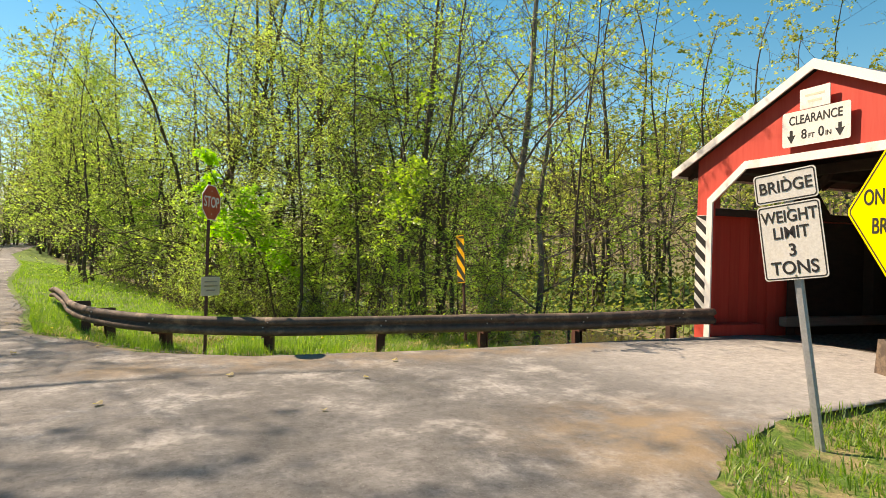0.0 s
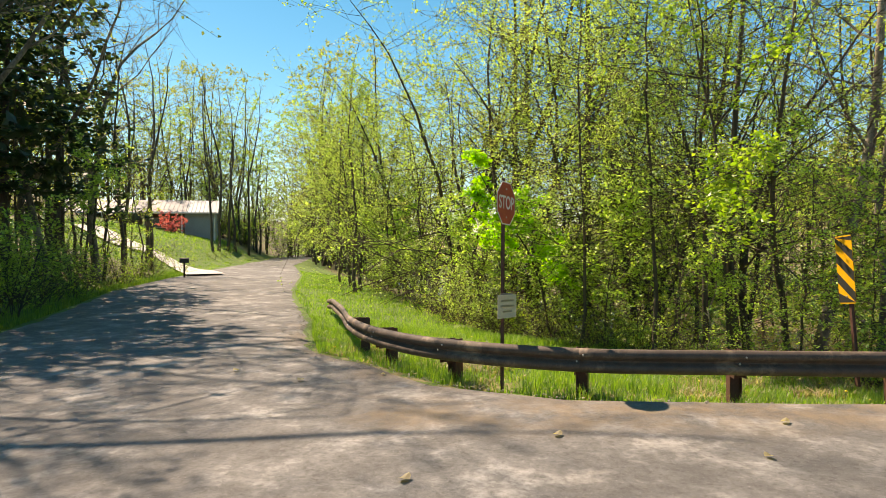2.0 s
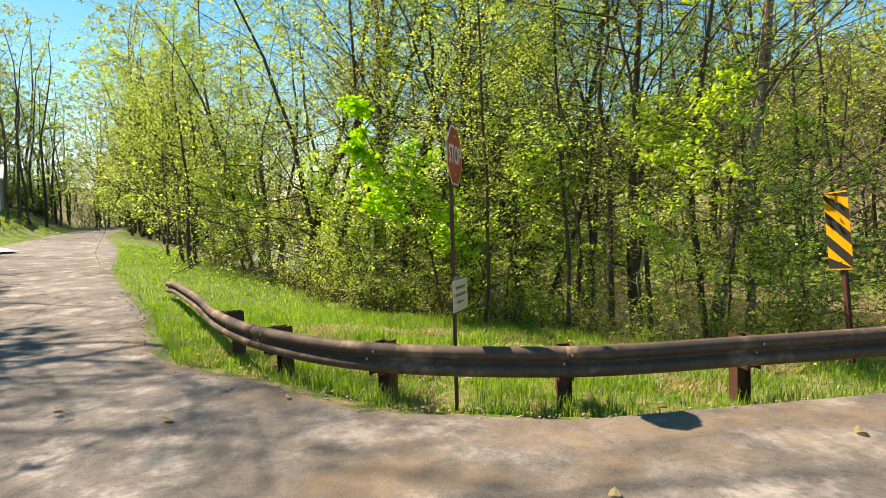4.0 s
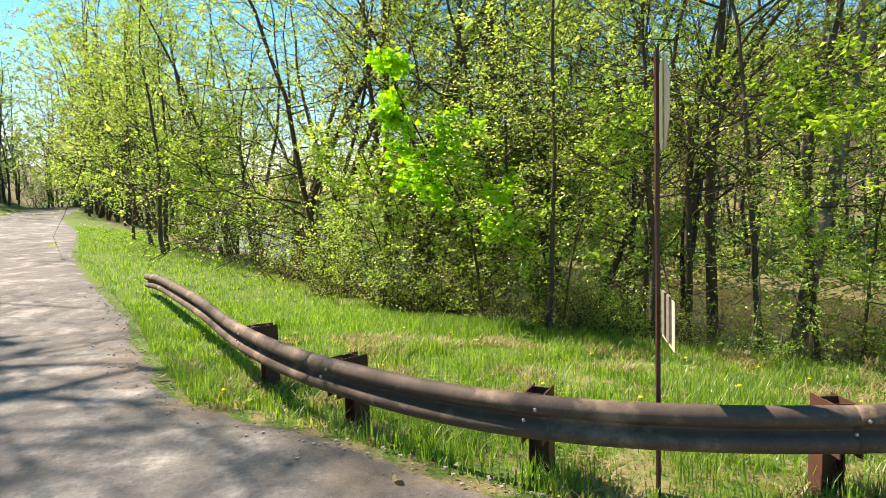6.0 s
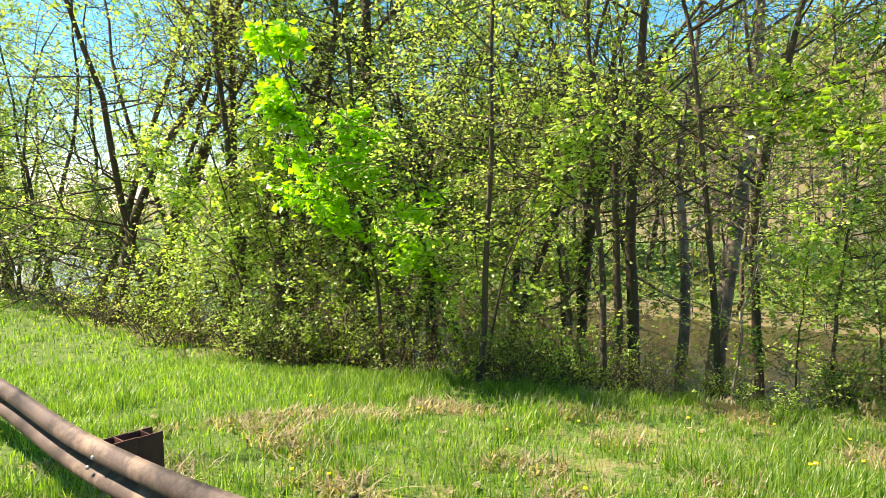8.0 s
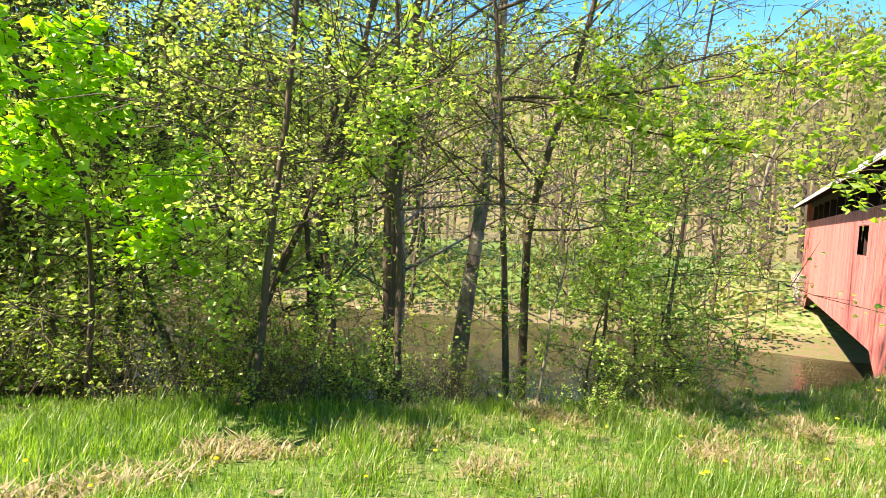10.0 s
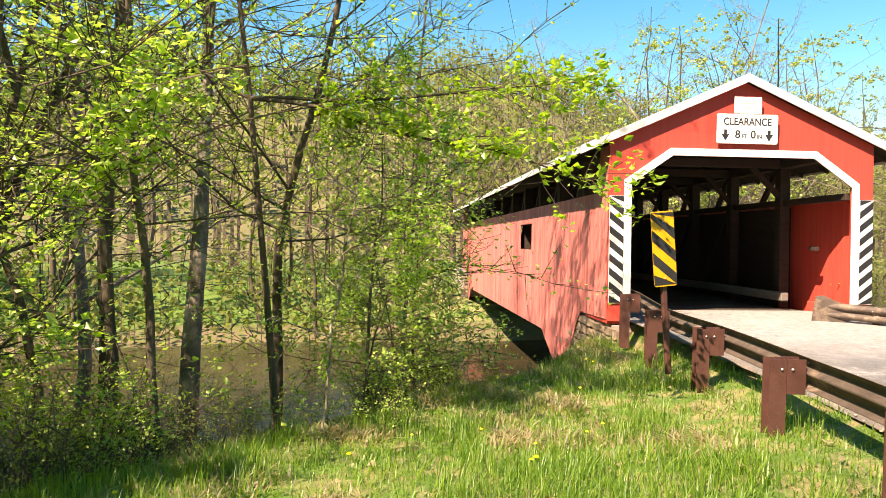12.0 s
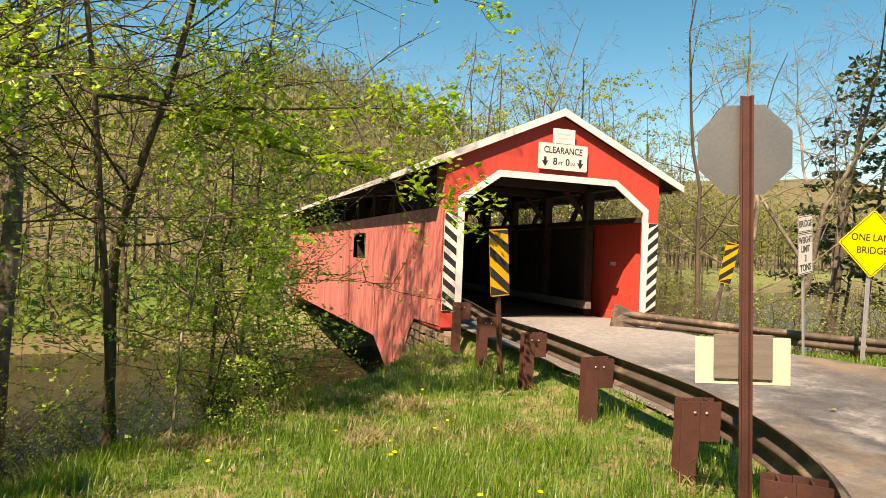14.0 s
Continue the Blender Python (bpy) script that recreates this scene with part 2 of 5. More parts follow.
M_NEEDLE = leaf_mat("dark_needles", (0.015, 0.035, 0.012), (0.04, 0.07, 0.025))
M_GRASS = leaf_mat("grass_blades", (0.062, 0.185, 0.012), (0.25, 0.39, 0.05), 0.5)
M_DRYGRASS = leaf_mat("dry_grass_and_leaves", (0.26, 0.21, 0.11), (0.52, 0.45, 0.27), 0.6)
M_REDBUD = leaf_mat("pink_blossom", (0.55, 0.09, 0.13), (0.75, 0.2, 0.25))


# ---- mesh helpers ----
def part(name, bm, material, parent, label=""):
    """Links a bmesh as one mesh object under a thing or a part."""
    me = bpy.data.meshes.new(name)
    bm.to_mesh(me)
    bm.free()
    ob = new(name, me)
    me.materials.append(material)
    if parent is not None:
        ob.parent = parent
    if label:
        ob["label"] = label
    return ob


def from_arrays(name, verts, faces, material, parent=None):
    me = bpy.data.meshes.new(name)
    me.from_pydata(verts, [], faces)
    me.materials.append(material)
    ob = new(name, me)
    if parent is not None:
        ob.parent = parent
    return ob


def thing(name, label, category, m=None, group="", kind=""):
    ob = tagged(new(name), label, category, group, kind)
    if m is not None:
        ob.matrix_world = m
    return ob


def box(lo, hi, bevel=0.0, bm=None):
    bm = bm or bmesh.new()
    lo, hi = Vector(lo), Vector(hi)
    r = bmesh.ops.create_cube(bm, size=1, matrix=Matrix.Translation((lo + hi) / 2) @ Matrix.Diagonal((*(hi - lo), 1)))
    if bevel:
        bmesh.ops.bevel(bm, geom=list({e for v in r["verts"] for e in v.link_edges}), offset=bevel, segments=1, affect="EDGES")
    return bm


def prism(pts, depth, bm=None, axis="y"):
    """A flat outline in x and z, given depth along y (or an outline in y and z with depth along x)."""
    bm = bm or bmesh.new()
    put = (lambda a, b, c: (a, c, b)) if axis == "y" else (lambda a, b, c: (c, a, b))
    rings = [[bm.verts.new(put(a, b, d)) for a, b in pts] for d in depth]
    bm.faces.new(rings[0])
    bm.faces.new(rings[1][::-1])
    for i in range(len(pts)):
        j = (i + 1) % len(pts)
        bm.faces.new((rings[0][j], rings[0][i], rings[1][i], rings[1][j]))
    bmesh.ops.recalc_face_normals(bm, faces=bm.faces)
    return bm


def tube(points, radii, sides=8, bm=None):
    bm = bm or bmesh.new()
    rings = []
    for i, p in enumerate(points):
        p = Vector(p)
        d = (Vector(points[min(i + 1, len(points) - 1)]) - Vector(points[max(i - 1, 0)])).normalized()
        a = d.orthogonal().normalized()
        b = d.cross(a)
        rings.append([bm.verts.new(p + (a * math.cos(k) + b * math.sin(k)) * radii[i]) for k in (2 * math.pi * s / sides for s in range(sides))])
    for r, q in zip(rings, rings[1:]):
        for s in range(sides):
            bm.faces.new((r[s], r[(s + 1) % sides], q[(s + 1) % sides], q[s]))
    bm.faces.new(rings[0][::-1])
    bm.faces.new(rings[-1])
    bmesh.ops.recalc_face_normals(bm, faces=bm.faces)
    return bm


def lettering(text, size, m, parent, material, name="lettering", depth=0.002, wide=1.0, label=""):
    """Raised letters in the built-in font, centred, in the plane x-z of the parent and facing -y."""
    cu = bpy.data.curves.new("text", "FONT")
    cu.body, cu.size, cu.extrude, cu.align_x, cu.align_y = text, size, depth, "CENTER", "CENTER"
    cu.offset = size * 0.012
    ob = new("text", cu)
    me = bpy.data.meshes.new_from_object(ob.evaluated_get(bpy.context.evaluated_depsgraph_get()))
    bpy.data.objects.remove(ob)
    me.transform(m @ Matrix.Rotation(radians(90), 4, "X") @ Matrix.Diagonal((wide, 1, 1, 1)))
    me.materials.clear()
    me.materials.append(material)
    o = new(name, me)
    o.parent = parent
    return o


def line(x, pts):
    """Straight-line interpolation through points of rising x."""
    return float(np.interp(x, [p[0] for p in pts], [p[1] for p in pts]))


def bumpy(x, y, s):
    return noise.noise((x * s, y * s, 3.1))


# ---- lie of the land ----
BANK = [(-120, -36), (-61, -24), (-38, -17.5), (-21, -12.5), (-14.4, -10.8), (-10.6, -9.1), (-8.6, -7.7), (-7, -6.8), (-6.1, -6.1), (-5, -5.3), (-4, -4.2), (-3.2, -3.5), (-1.9, -2.2), (-0.7, 0.2), (5.6, 0.2), (7.5, -3), (12, -3.5), (40, 4), (80, 12)]
SHORE = [(-120, -24), (-61, -13), (-38, -5.5), (-21, -1.5), (-14, 0.3), (-8, 2.6), (-4, 4.4), (0, 5.0), (5.2, 5.2), (6.5, 8.0), (12, 9.0), (20, 9.8), (30, 12), (60, 22), (100, 38)]
FAR = [(-120, -8), (-61, 1), (-38, 7.5), (-21, 12.5), (-11, 15.5), (0, 15.8), (12, 18.5), (30, 34), (60, 52), (100, 70)]
NORTH = [(-130, -40), (-110, -36), (-85, -31.5), (-61, -27.3), (-38, -21), (-21.8, -17.5), (-16, -15.9), (-9.8, -14.0), (-7, -13.4), (-4.4, -12.7), (-3.2, -11.6), (-1.3, -10.3), (-0.3, -8.3), (0.0, -5.4), (0.08, 1.5), (4.84, 1.5), (4.9, -1.5), (5.1, -3.5), (5.7, -4.8), (6.3, -5.5), (8, -6.3), (12, -7), (45, -8)]
SOUTH = [(-130, -47), (-110, -43), (-90, -39), (-60, -33.6), (-36, -29.4), (-23.5, -26.6), (-7.8, -21), (5, -18.5), (15, -17), (45, -16)]


def smooth(a, b, v):
    k = min(1, max(0, (v - a) / (b - a)))
    return k * k * (3 - 2 * k)


def grade(x):
    return max(0.0, -12 - x) * 0.012


def land(x, y):
    yb, ys, yf = line(x, BANK), line(x, SHORE), line(x, FAR)
    n = 0.06 * bumpy(x, y, 0.35) + 0.02 * bumpy(x, y, 1.7)
    yn, yso = line(x, NORTH), line(x, SOUTH)
    top = grade(x)
    if y < yso:
        d = yso - y
        return top + 0.22 * min(d, 40) * smooth(0, 6, d) + 1.7 * smooth(0, 7, d) * smooth(-40, -58, x) + n * smooth(0, 3, d) + 6 * smooth(30, 80, d) + (0 if d < 40 else 4 * bumpy(x, y, 0.02))
    if y <= yn:
        return top
    d = y - yn
    verge = top - 0.14 * smooth(0, 1.0, d) - 0.36 * smooth(1.0, max(2.2, yb - yn), d) * (1 if x < 5 else 0.5) + n * smooth(0, 1, d)
    if y < yb:
        return verge
    low = -3.55
    if y < ys:
        k = (y - yb) / max(0.5, ys - yb)
        return verge + (low - verge) * (0.55 * k + 0.45 * k * k) + 0.12 * bumpy(x, y, 0.9) * (1 - k)
    if y < yf:
        return low - 0.6 * math.sin(math.pi * (y - ys) / (yf - ys))
    d = y - yf
    hill = 46 * smooth(40, 165, d) * (0.85 + 0.5 * bumpy(x, 0, 0.012)) + 12 * smooth(160, 400, d)
    return low + 0.5 * smooth(0, 5, d) + 1.7 * smooth(4, 11, d) + 0.1 * bumpy(x, y, 0.3) * smooth(1, 4, d) + hill


def grassy(x, y):
    """How much grass grows: the verge, the lawn by the house and the field over the river."""
    yb, yf, yso = line(x, BANK), line(x, FAR), line(x, SOUTH)
    if y < yso:
        d = yso - y
        lawn = smooth(-100, -90, x) * (1 - smooth(-44, -38, x)) * (1 - smooth(14, 22, d))
        return max(1 - smooth(0.5, 2.0, d), lawn)
    if y < yb:
        return 1 - 0.5 * smooth(yb - 1.2, yb, y)
    if y < yf:
        return 0.5 * (1 - smooth(0, 1.5, y - yb))
    return 0.85 * smooth(2, 6, y - yf) * (1 - smooth(24, 40, y - yf))


def build_ground():
    def axis(lo, hi, step, far):
        fine = list(np.arange(lo, hi + 0.01, step))
        out, s = [], step
        while (out[-1] if out else hi) < far:
            s *= 1.16
            out.append((out[-1] if out else hi) + s)
        back, s = [], step
        while (back[-1] if back else lo) > -far:
            s *= 1.16
            back.append((back[-1] if back else lo) - s)
        return back[::-1] + fine + out
    xs, ys = axis(-26, 12, 0.4, 600), axis(-24, 10, 0.4, 600)
    verts = [(x, y, land(x, y) - 0.012) for y in ys for x in xs]
    nx = len(xs)
    faces = [(j * nx + i, j * nx + i + 1, (j + 1) * nx + i + 1, (j + 1) * nx + i) for j in range(len(ys) - 1) for i in range(nx - 1)]
    ob = from_arrays("ground", verts, faces, M_GROUND)
    at = ob.data.attributes.new("grass", "FLOAT", "POINT")
    at.data.foreach_set("value", [grassy(x, y) for y in ys for x in xs])
    ob.data.attributes.new("dry", "FLOAT", "POINT").data.foreach_set("value", [0.1 + 0.7 * smooth(-7, -3.5, x) for y in ys for x in xs])
    ob.data.shade_smooth()
    return tagged(ob, "verge of spring grass falling to a leaf-littered river bank", "ground", kind="structure")


def build_road():
    xs = sorted(set(list(np.arange(-125, -26, 3.0)) + list(np.arange(-26, 14, 0.35)) + list(np.arange(14, 45, 3.0)) + [p[0] for p in NORTH] + [0.02, 0.05, 4.87, 4.89]))
    rows, dirt, pale, n = [], [], [], 44
    for x in xs:
        a = line(x, SOUTH) + 0.25 * bumpy(x, 7, 0.8)
        b = line(x, NORTH)
        if not -0.2 < x < 4.95:
            b += 0.12 * bumpy(x, 1, 1.3) + 0.07 * bumpy(x, 5, 4.0)
        for k in range(n + 1):
            y = a + (b - a) * k / n
            rows.append((x, y, land(x, y) + 0.012 if 0 < k < n else land(x, y) - 0.02))
            near = 0.45 * max(0, 1 - abs(line(x, NORTH) - y) / 1.1) if -9 < x < 2 else 0
            side = 0.65 * max(0, 1 - abs(x - 0.3) / 1.1) if -11 < y < -2.5 else 0
            corner = max(0, 1 - math.hypot(x - 5.3, y + 5.2) / 1.8)
            pale.append(0.75 * smooth(-5.5, -1.5, y) * smooth(0.2, 1.2, x))
            dirt.append(min(1, max(near, side, corner) * 1.3))
    m = n + 1
    faces = [(i * m + k, (i + 1) * m + k, (i + 1) * m + k + 1, i * m + k + 1) for i in range(len(xs) - 1) for k in range(n)]
    ob = from_arrays("road", rows, faces, M_ROAD)
    ob.data.attributes.new("dirt", "FLOAT", "POINT").data.foreach_set("value", dirt)
    ob.data.attributes.new("pale", "FLOAT", "POINT").data.foreach_set("value", pale)
    ob.data.shade_smooth()
    tagged(ob, "worn grey asphalt road with dirt along its edge", "road", kind="structure")


build_ground()
build_road()
water = from_arrays("water", [(-600, -90, -3.48), (600, -90, -3.48), (600, 60, -3.48), (-600, 60, -3.48)], [(0, 1, 2, 3)], M_WATER)
tagged(water, "slow brown river with faint ripples", "river", kind="structure")


# ---- covered bridge ----
def siding_foot(y):
    return line(y, [(0, -0.02), (1.9, -0.06), (3.3, -1.85), (3.55, -1.9), (5.6, -0.95), (22.2, -1.05), (23.6, -2.0), (23.9, -2.0), (25.2, -0.4), (26.6, -0.3)])


def build_bridge():
    top = thing("covered_bridge", "red wooden covered bridge with white trim and striped jambs", "bridge", pose(0, 0, 0, -1.2, 0, 0))
    L = 26.4
    # gable front at either end
    gable = [(-0.3, -0.05), (-0.3, 3.52), (2.44, 4.72), (5.18, 3.52), (5.18, -0.05), (4.74, -0.05), (4.74, 2.68), (3.97, 3.24), (0.9, 3.24), (0.13, 2.68), (0.13, -0.05)]
    part("portal_wall", prism(gable, (0.0, 0.06)), M_REDFRONT, top, "bright red painted gable boards")
    part("portal_wall", prism(gable, (L - 0.06, L)), M_RED, top)
    # white casing of the opening
    o = [(0, 0), (0, 2.736), (0.93, 3.38), (3.95, 3.38), (4.87, 2.736), (4.87, 0)]
    q = [(0.145, 0), (0.145, 2.66), (0.975, 3.235), (3.90, 3.235), (4.725, 2.66), (4.725, 0)]
    for a, b, c, d in zip(o, o[1:], q[1:], q):
        part("opening_trim", prism([a, b, c, d], (-0.035, -0.003)), M_WHITE, top, "white painted casing board")
    # striped boards beside the opening
    for x0, way in ((-0.295, 1), (4.885, -1)):
        zlo, zhi = 0.3, 2.42
        panel = part("stripe_board", box((x0, -0.03, zlo), (x0 + 0.29, -0.004, zhi), 0.004), M_SIGNWHITE, top, "white board with black slanting stripes")
        z = zlo - 0.2
        while z < zhi + 0.2:
            a, b = (z + 0.22, z) if way > 0 else (z, z + 0.22)
            pts = [(x0 + 0.005, a), (x0 + 0.285, b), (x0 + 0.285, b + 0.145), (x0 + 0.005, a + 0.145)]
            pts = [(x, min(zhi - 0.005, max(zlo + 0.005, zz))) for x, zz in pts]
            if max(p[1] for p in pts) - min(p[1] for p in pts) > 0.03:
                part("stripe", prism(pts, (-0.034, -0.0301)), M_BLACK, panel)
            z += 0.275
    # roof: two slopes, white barge boards, rafters
    pk, ev = (2.44, 4.80), (-0.92, 3.30)
    rx = 2 * pk[0] - ev[0]
    part("roof_slope", prism([ev, pk, (pk[0], pk[1] + 0.05), (ev[0], ev[1] + 0.05)], (-0.12, L + 0.12)), M_ROOF, top, "weathered grey metal roofing")
    part("roof_slope", prism([(rx, ev[1]), pk, (pk[0], pk[1] + 0.05), (rx, ev[1] + 0.05)], (-0.12, L + 0.12)), M_ROOF, top)
    for a in (ev[0] + 0.04, rx - 0.04):
        part("roof_boarding", prism([(a, ev[1] - 0.025), (pk[0], pk[1] - 0.03), (pk[0], pk[1] - 0.004), (a, ev[1] - 0.002)], (-0.08, L + 0.08)), M_SHADEWOOD, top, "old boards under the roofing, shade put into their dark tone")
    for e in (ev[0], rx):
        for y in (-0.15, L + 0.12):
            part("barge_board", prism([(e, ev[1] - 0.09), (pk[0], pk[1] - 0.1), (pk[0], pk[1] + 0.07), (e, ev[1] + 0.07)], (y, y + 0.03)), M_WHITE, top, "white barge board")
        s = 1 if e < 0 else -1
        part("eave_board", box((e - 0.015, -0.12, ev[1] - 0.07), (e + 0.015, L + 0.12, ev[1] + 0.06)), M_WHITE, top, "white eave board")
        for k in range(28):
            y = 0.25 + k * 0.96
            part("rafter", prism([(e + s * 0.03, ev[1] - 0.1), (pk[0], pk[1] - 0.12), (pk[0], pk[1] - 0.005), (e + s * 0.03, ev[1] - 0.005)], (y, y + 0.07)), M_SHADEWOOD, top)
    # siding, board by board
    for side, x in ((0, -0.30), (1, 5.18 - 0.025)):
        w, y, k = 0.25, 0.065, 0
        while y < L - 0.07:
            e = min(y + w - 0.004, L - 0.065)
            zt = 3.42 if y < 0.4 else 2.52
            jog = 0.004 * ((k * 7) % 3)
            spans = [(None, 1.26), (2.05, zt)] if side == 0 and 6.9 < y + w / 2 < 8.75 else [(None, zt)]
            for lo, hi in spans:
                za, zb = (siding_foot(y), siding_foot(e)) if lo is None else (lo, lo)
                part("siding_board", prism([(y, za), (e, zb), (e, hi), (y, hi)], (x - jog, x + 0.022 - jog), axis="x"), M_RED, top)
            y += w
            k += 1
    # window frame in the side
    fr = box((-0.345, 6.76, 1.2), (-0.27, 6.86, 2.1), 0.006)
    box((-0.325, 6.87, 2.06), (-0.27, 8.75, 2.1), bm=fr)
    part("window_frame", fr, M_RED, top)
    # timber frame inside, its colour darkened to stand for the tunnel's shade
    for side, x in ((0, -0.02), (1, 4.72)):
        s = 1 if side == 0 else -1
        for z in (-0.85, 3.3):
            part("chord_beam", box((x - 0.12, 0.1, z), (x + 0.14, L - 0.1, z + 0.3), 0.015), M_SHADEWOOD, top)
        part("middle_rail", box((x - 0.05, 0.1, 2.42), (x + 0.08, L - 0.1, 2.56), 0.01), M_SHADEWOOD, top)
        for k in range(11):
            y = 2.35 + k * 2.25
            part("truss_post", box((x - 0.1, y - 0.12, -0.8), (x + 0.14, y + 0.12, 3.3), 0.012), M_SHADEWOOD, top)
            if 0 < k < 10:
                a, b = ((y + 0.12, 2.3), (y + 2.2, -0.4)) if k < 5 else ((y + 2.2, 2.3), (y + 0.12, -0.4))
                part("brace", prism([a, (a[0], a[1] + 0.25), (b[0], b[1] + 0.25), b], (x - 0.04, x + 0.08), axis="x"), M_SHADEWOOD, top)
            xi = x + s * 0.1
            part("knee_brace", prism([(xi, 2.75), (xi + s * 0.55, 3.3), (xi + s * 0.7, 3.3), (xi, 2.6)], (y - 0.05, y + 0.05)), M_SHADEWOOD, top)
            part("strut", prism([(y + 0.15, 3.3), (y + 0.75, 2.55), (y + 0.9, 2.55), (y + 0.3, 3.3)], (x - 0.03, x + 0.07), axis="x"), M_SHADEWOOD, top)
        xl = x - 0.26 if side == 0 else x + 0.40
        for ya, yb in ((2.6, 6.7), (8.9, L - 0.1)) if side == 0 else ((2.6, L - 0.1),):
            part("inner_lining", box((xl, ya, -0.3), (xl + 0.025, yb, 2.4)), M_SHADEWOOD, top, "unpainted inner boards, tunnel shade put into their dark tone")
        for k in range(10):
            part("inner_board", box((xl, 0.07 + 0.253 * k, -0.05), (xl + 0.02 + 0.003 * (k % 2), 0.32 + 0.253 * k, 2.5)), M_REDFRONT, top, "deep red painted inner board")
        part("wheel_guard", box((x + s * 0.16, 1.75, 0.2), (x + s * 0.34, L - 0.3, 0.40), 0.02), M_PLY, top, "grey timber wheel guard")
    for k in range(11):
        y = 2.35 + k * 2.25
        part("tie_beam", box((-0.1, y - 0.1, 3.32), (4.98, y + 0.1, 3.52), 0.012), M_SHADEWOOD, top)
        part("floor_beam", box((-0.1, y - 0.15, -0.75), (4.98, y + 0.15, -0.35), 0.012), M_SHADEWOOD, top)
    for k in range(6):
        part("stringer", box((0.4 + k * 0.78, 0.3, -0.36), (0.55 + k * 0.78, L - 0.3, -0.09)), M_SHADEWOOD, top)
    # planks begin at the sunlit floor's edge; their dark colour paints the shade beyond
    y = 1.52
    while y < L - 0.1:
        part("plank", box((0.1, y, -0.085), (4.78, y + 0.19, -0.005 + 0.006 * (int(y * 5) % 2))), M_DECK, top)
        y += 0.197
    part("sill_beam", box((-0.28, 0.08, -0.12), (0.1, 1.4, 0.24), 0.015), M_REDFRONT, top)
    part("sill_beam", box((4.76, 0.08, -0.12), (5.15, 1.4, 0.24), 0.015), M_REDFRONT, top)
    return top


bridge = build_bridge()


def small_box():
    """The little wooden box on the inner wall."""
    t = thing("wall_box", "small dark wooden box on the inner wall", "box", pose(4.72, 1.1, 1.35))
    part("body", box((-0.09, -0.12, 0), (0, 0.12, 0.09), 0.008), M_SHADEWOOD, t)


small_box()


def abutment(name, label, xa, xb, ya, yb, za, zb, faces, seed, stone):
    """A block of rubble masonry: a recessed mortar core with stones set proud of it."""
    rng = random.Random(seed)
    t = thing(name, label, "stone wall")
    part("core", box((xa, ya, za), (xb, yb, zb)), M_MORTAR, t)
    protos = []
    for k in range(6):
        bm = box((-0.5, -0.5, -0.5), (0.5, 0.5, 0.5), 0.12)
        for v in bm.verts:
            v.co += Vector([rng.uniform(-0.1, 0.1) for _ in range(3)])
        me = bpy.data.meshes.new("stone")
        bm.to_mesh(me)
        bm.free()
        me.materials.append(stone)
        protos.append(me)
    for f in faces:
        z = za
        while z < zb - 0.08:
            h = min(rng.uniform(0.12, 0.24), zb - z)
            u, end = (ya, yb) if f in "wE" else (xa, xb)
            while u < end - 0.05:
                w = min(rng.uniform(0.16, 0.5), end - u)
                d = rng.uniform(0.16, 0.22)
                st = new("stone", rng.choice(protos))
                st.parent = t
                c = (xa, u + w / 2, z + h / 2) if f == "w" else (u + w / 2, ya if f == "s" else yb, z + h / 2)
                sc = (d, w - 0.02, h - 0.02) if f == "w" else (w - 0.02, d, h - 0.02)
                st.matrix_local = Matrix.Translation(c) @ Matrix.Rotation(rng.gauss(0, 0.07), 4, "X") @ Matrix.Rotation(rng.gauss(0, 0.1), 4, "Z") @ Matrix.Diagonal((*sc, 1))
                u += w
            z += h


abutment("abutment_near", "tan rubble stone abutment under the near end of the bridge", -0.19, 5.3, 0.0, 3.6, -3.8, -0.14, "ws", 3, M_STONE)
abutment("abutment_far", "pale stone abutment on the far bank", -0.6, 5.6, 23.6, 27.5, -3.2, -0.75, "ws", 4, M_GRAVEL)


# ---- guard rails ----
def curve(pts, step=0.12):
    """Catmull-Rom through points, in even steps."""
    P = [Vector(p) for p in pts]
    P = [P[0] * 2 - P[1]] + P + [P[-1] * 2 - P[-2]]
    out = []
    for i in range(1, len(P) - 2):
        n = max(2, int((P[i + 1] - P[i]).length / step))
        for k in range(n):
            t = k / n
            a, b, c, d = P[i - 1], P[i], P[i + 1], P[i + 2]
            out.append(0.5 * (2 * b + (c - a) * t + (2 * a - 5 * b + 4 * c - d) * t * t + (3 * b - a - 3 * c + d) * t ** 3))
    out.append(P[-2])
    return out


W_PROFILE = [(0.0, 0.0), (0.035, 0.012), (0.075, 0.05), (0.08, 0.095), (0.045, 0.125), (0.004, 0.145), (0.0, 0.157), (0.004, 0.169), (0.045, 0.189), (0.08, 0.219), (0.075, 0.264), (0.035, 0.302), (0.0, 0.314)]


def beam_mesh(path, side, lap=0.0, twist=0.0):
    """A W-shaped rail of sheet steel along a path of its lower back edge; side turns the waves to the road."""
    bm = bmesh.new()
    rings = []
    for i, p in enumerate(path):
        d = (path[min(i + 1, len(path) - 1)] - path[max(i - 1, 0)]).normalized()
        out = Vector((d.y, -d.x, 0)).normalized() * side
        rings.append([bm.verts.new(p + out * (a + lap) + Vector((0, 0, b))) for a, b in W_PROFILE])
    for r, q in zip(rings, rings[1:]):
        for k in range(len(r) - 1):
            bm.faces.new((r[k], r[k + 1], q[k + 1], q[k]))
    bmesh.ops.recalc_face_normals(bm, faces=bm.faces)
    return bm


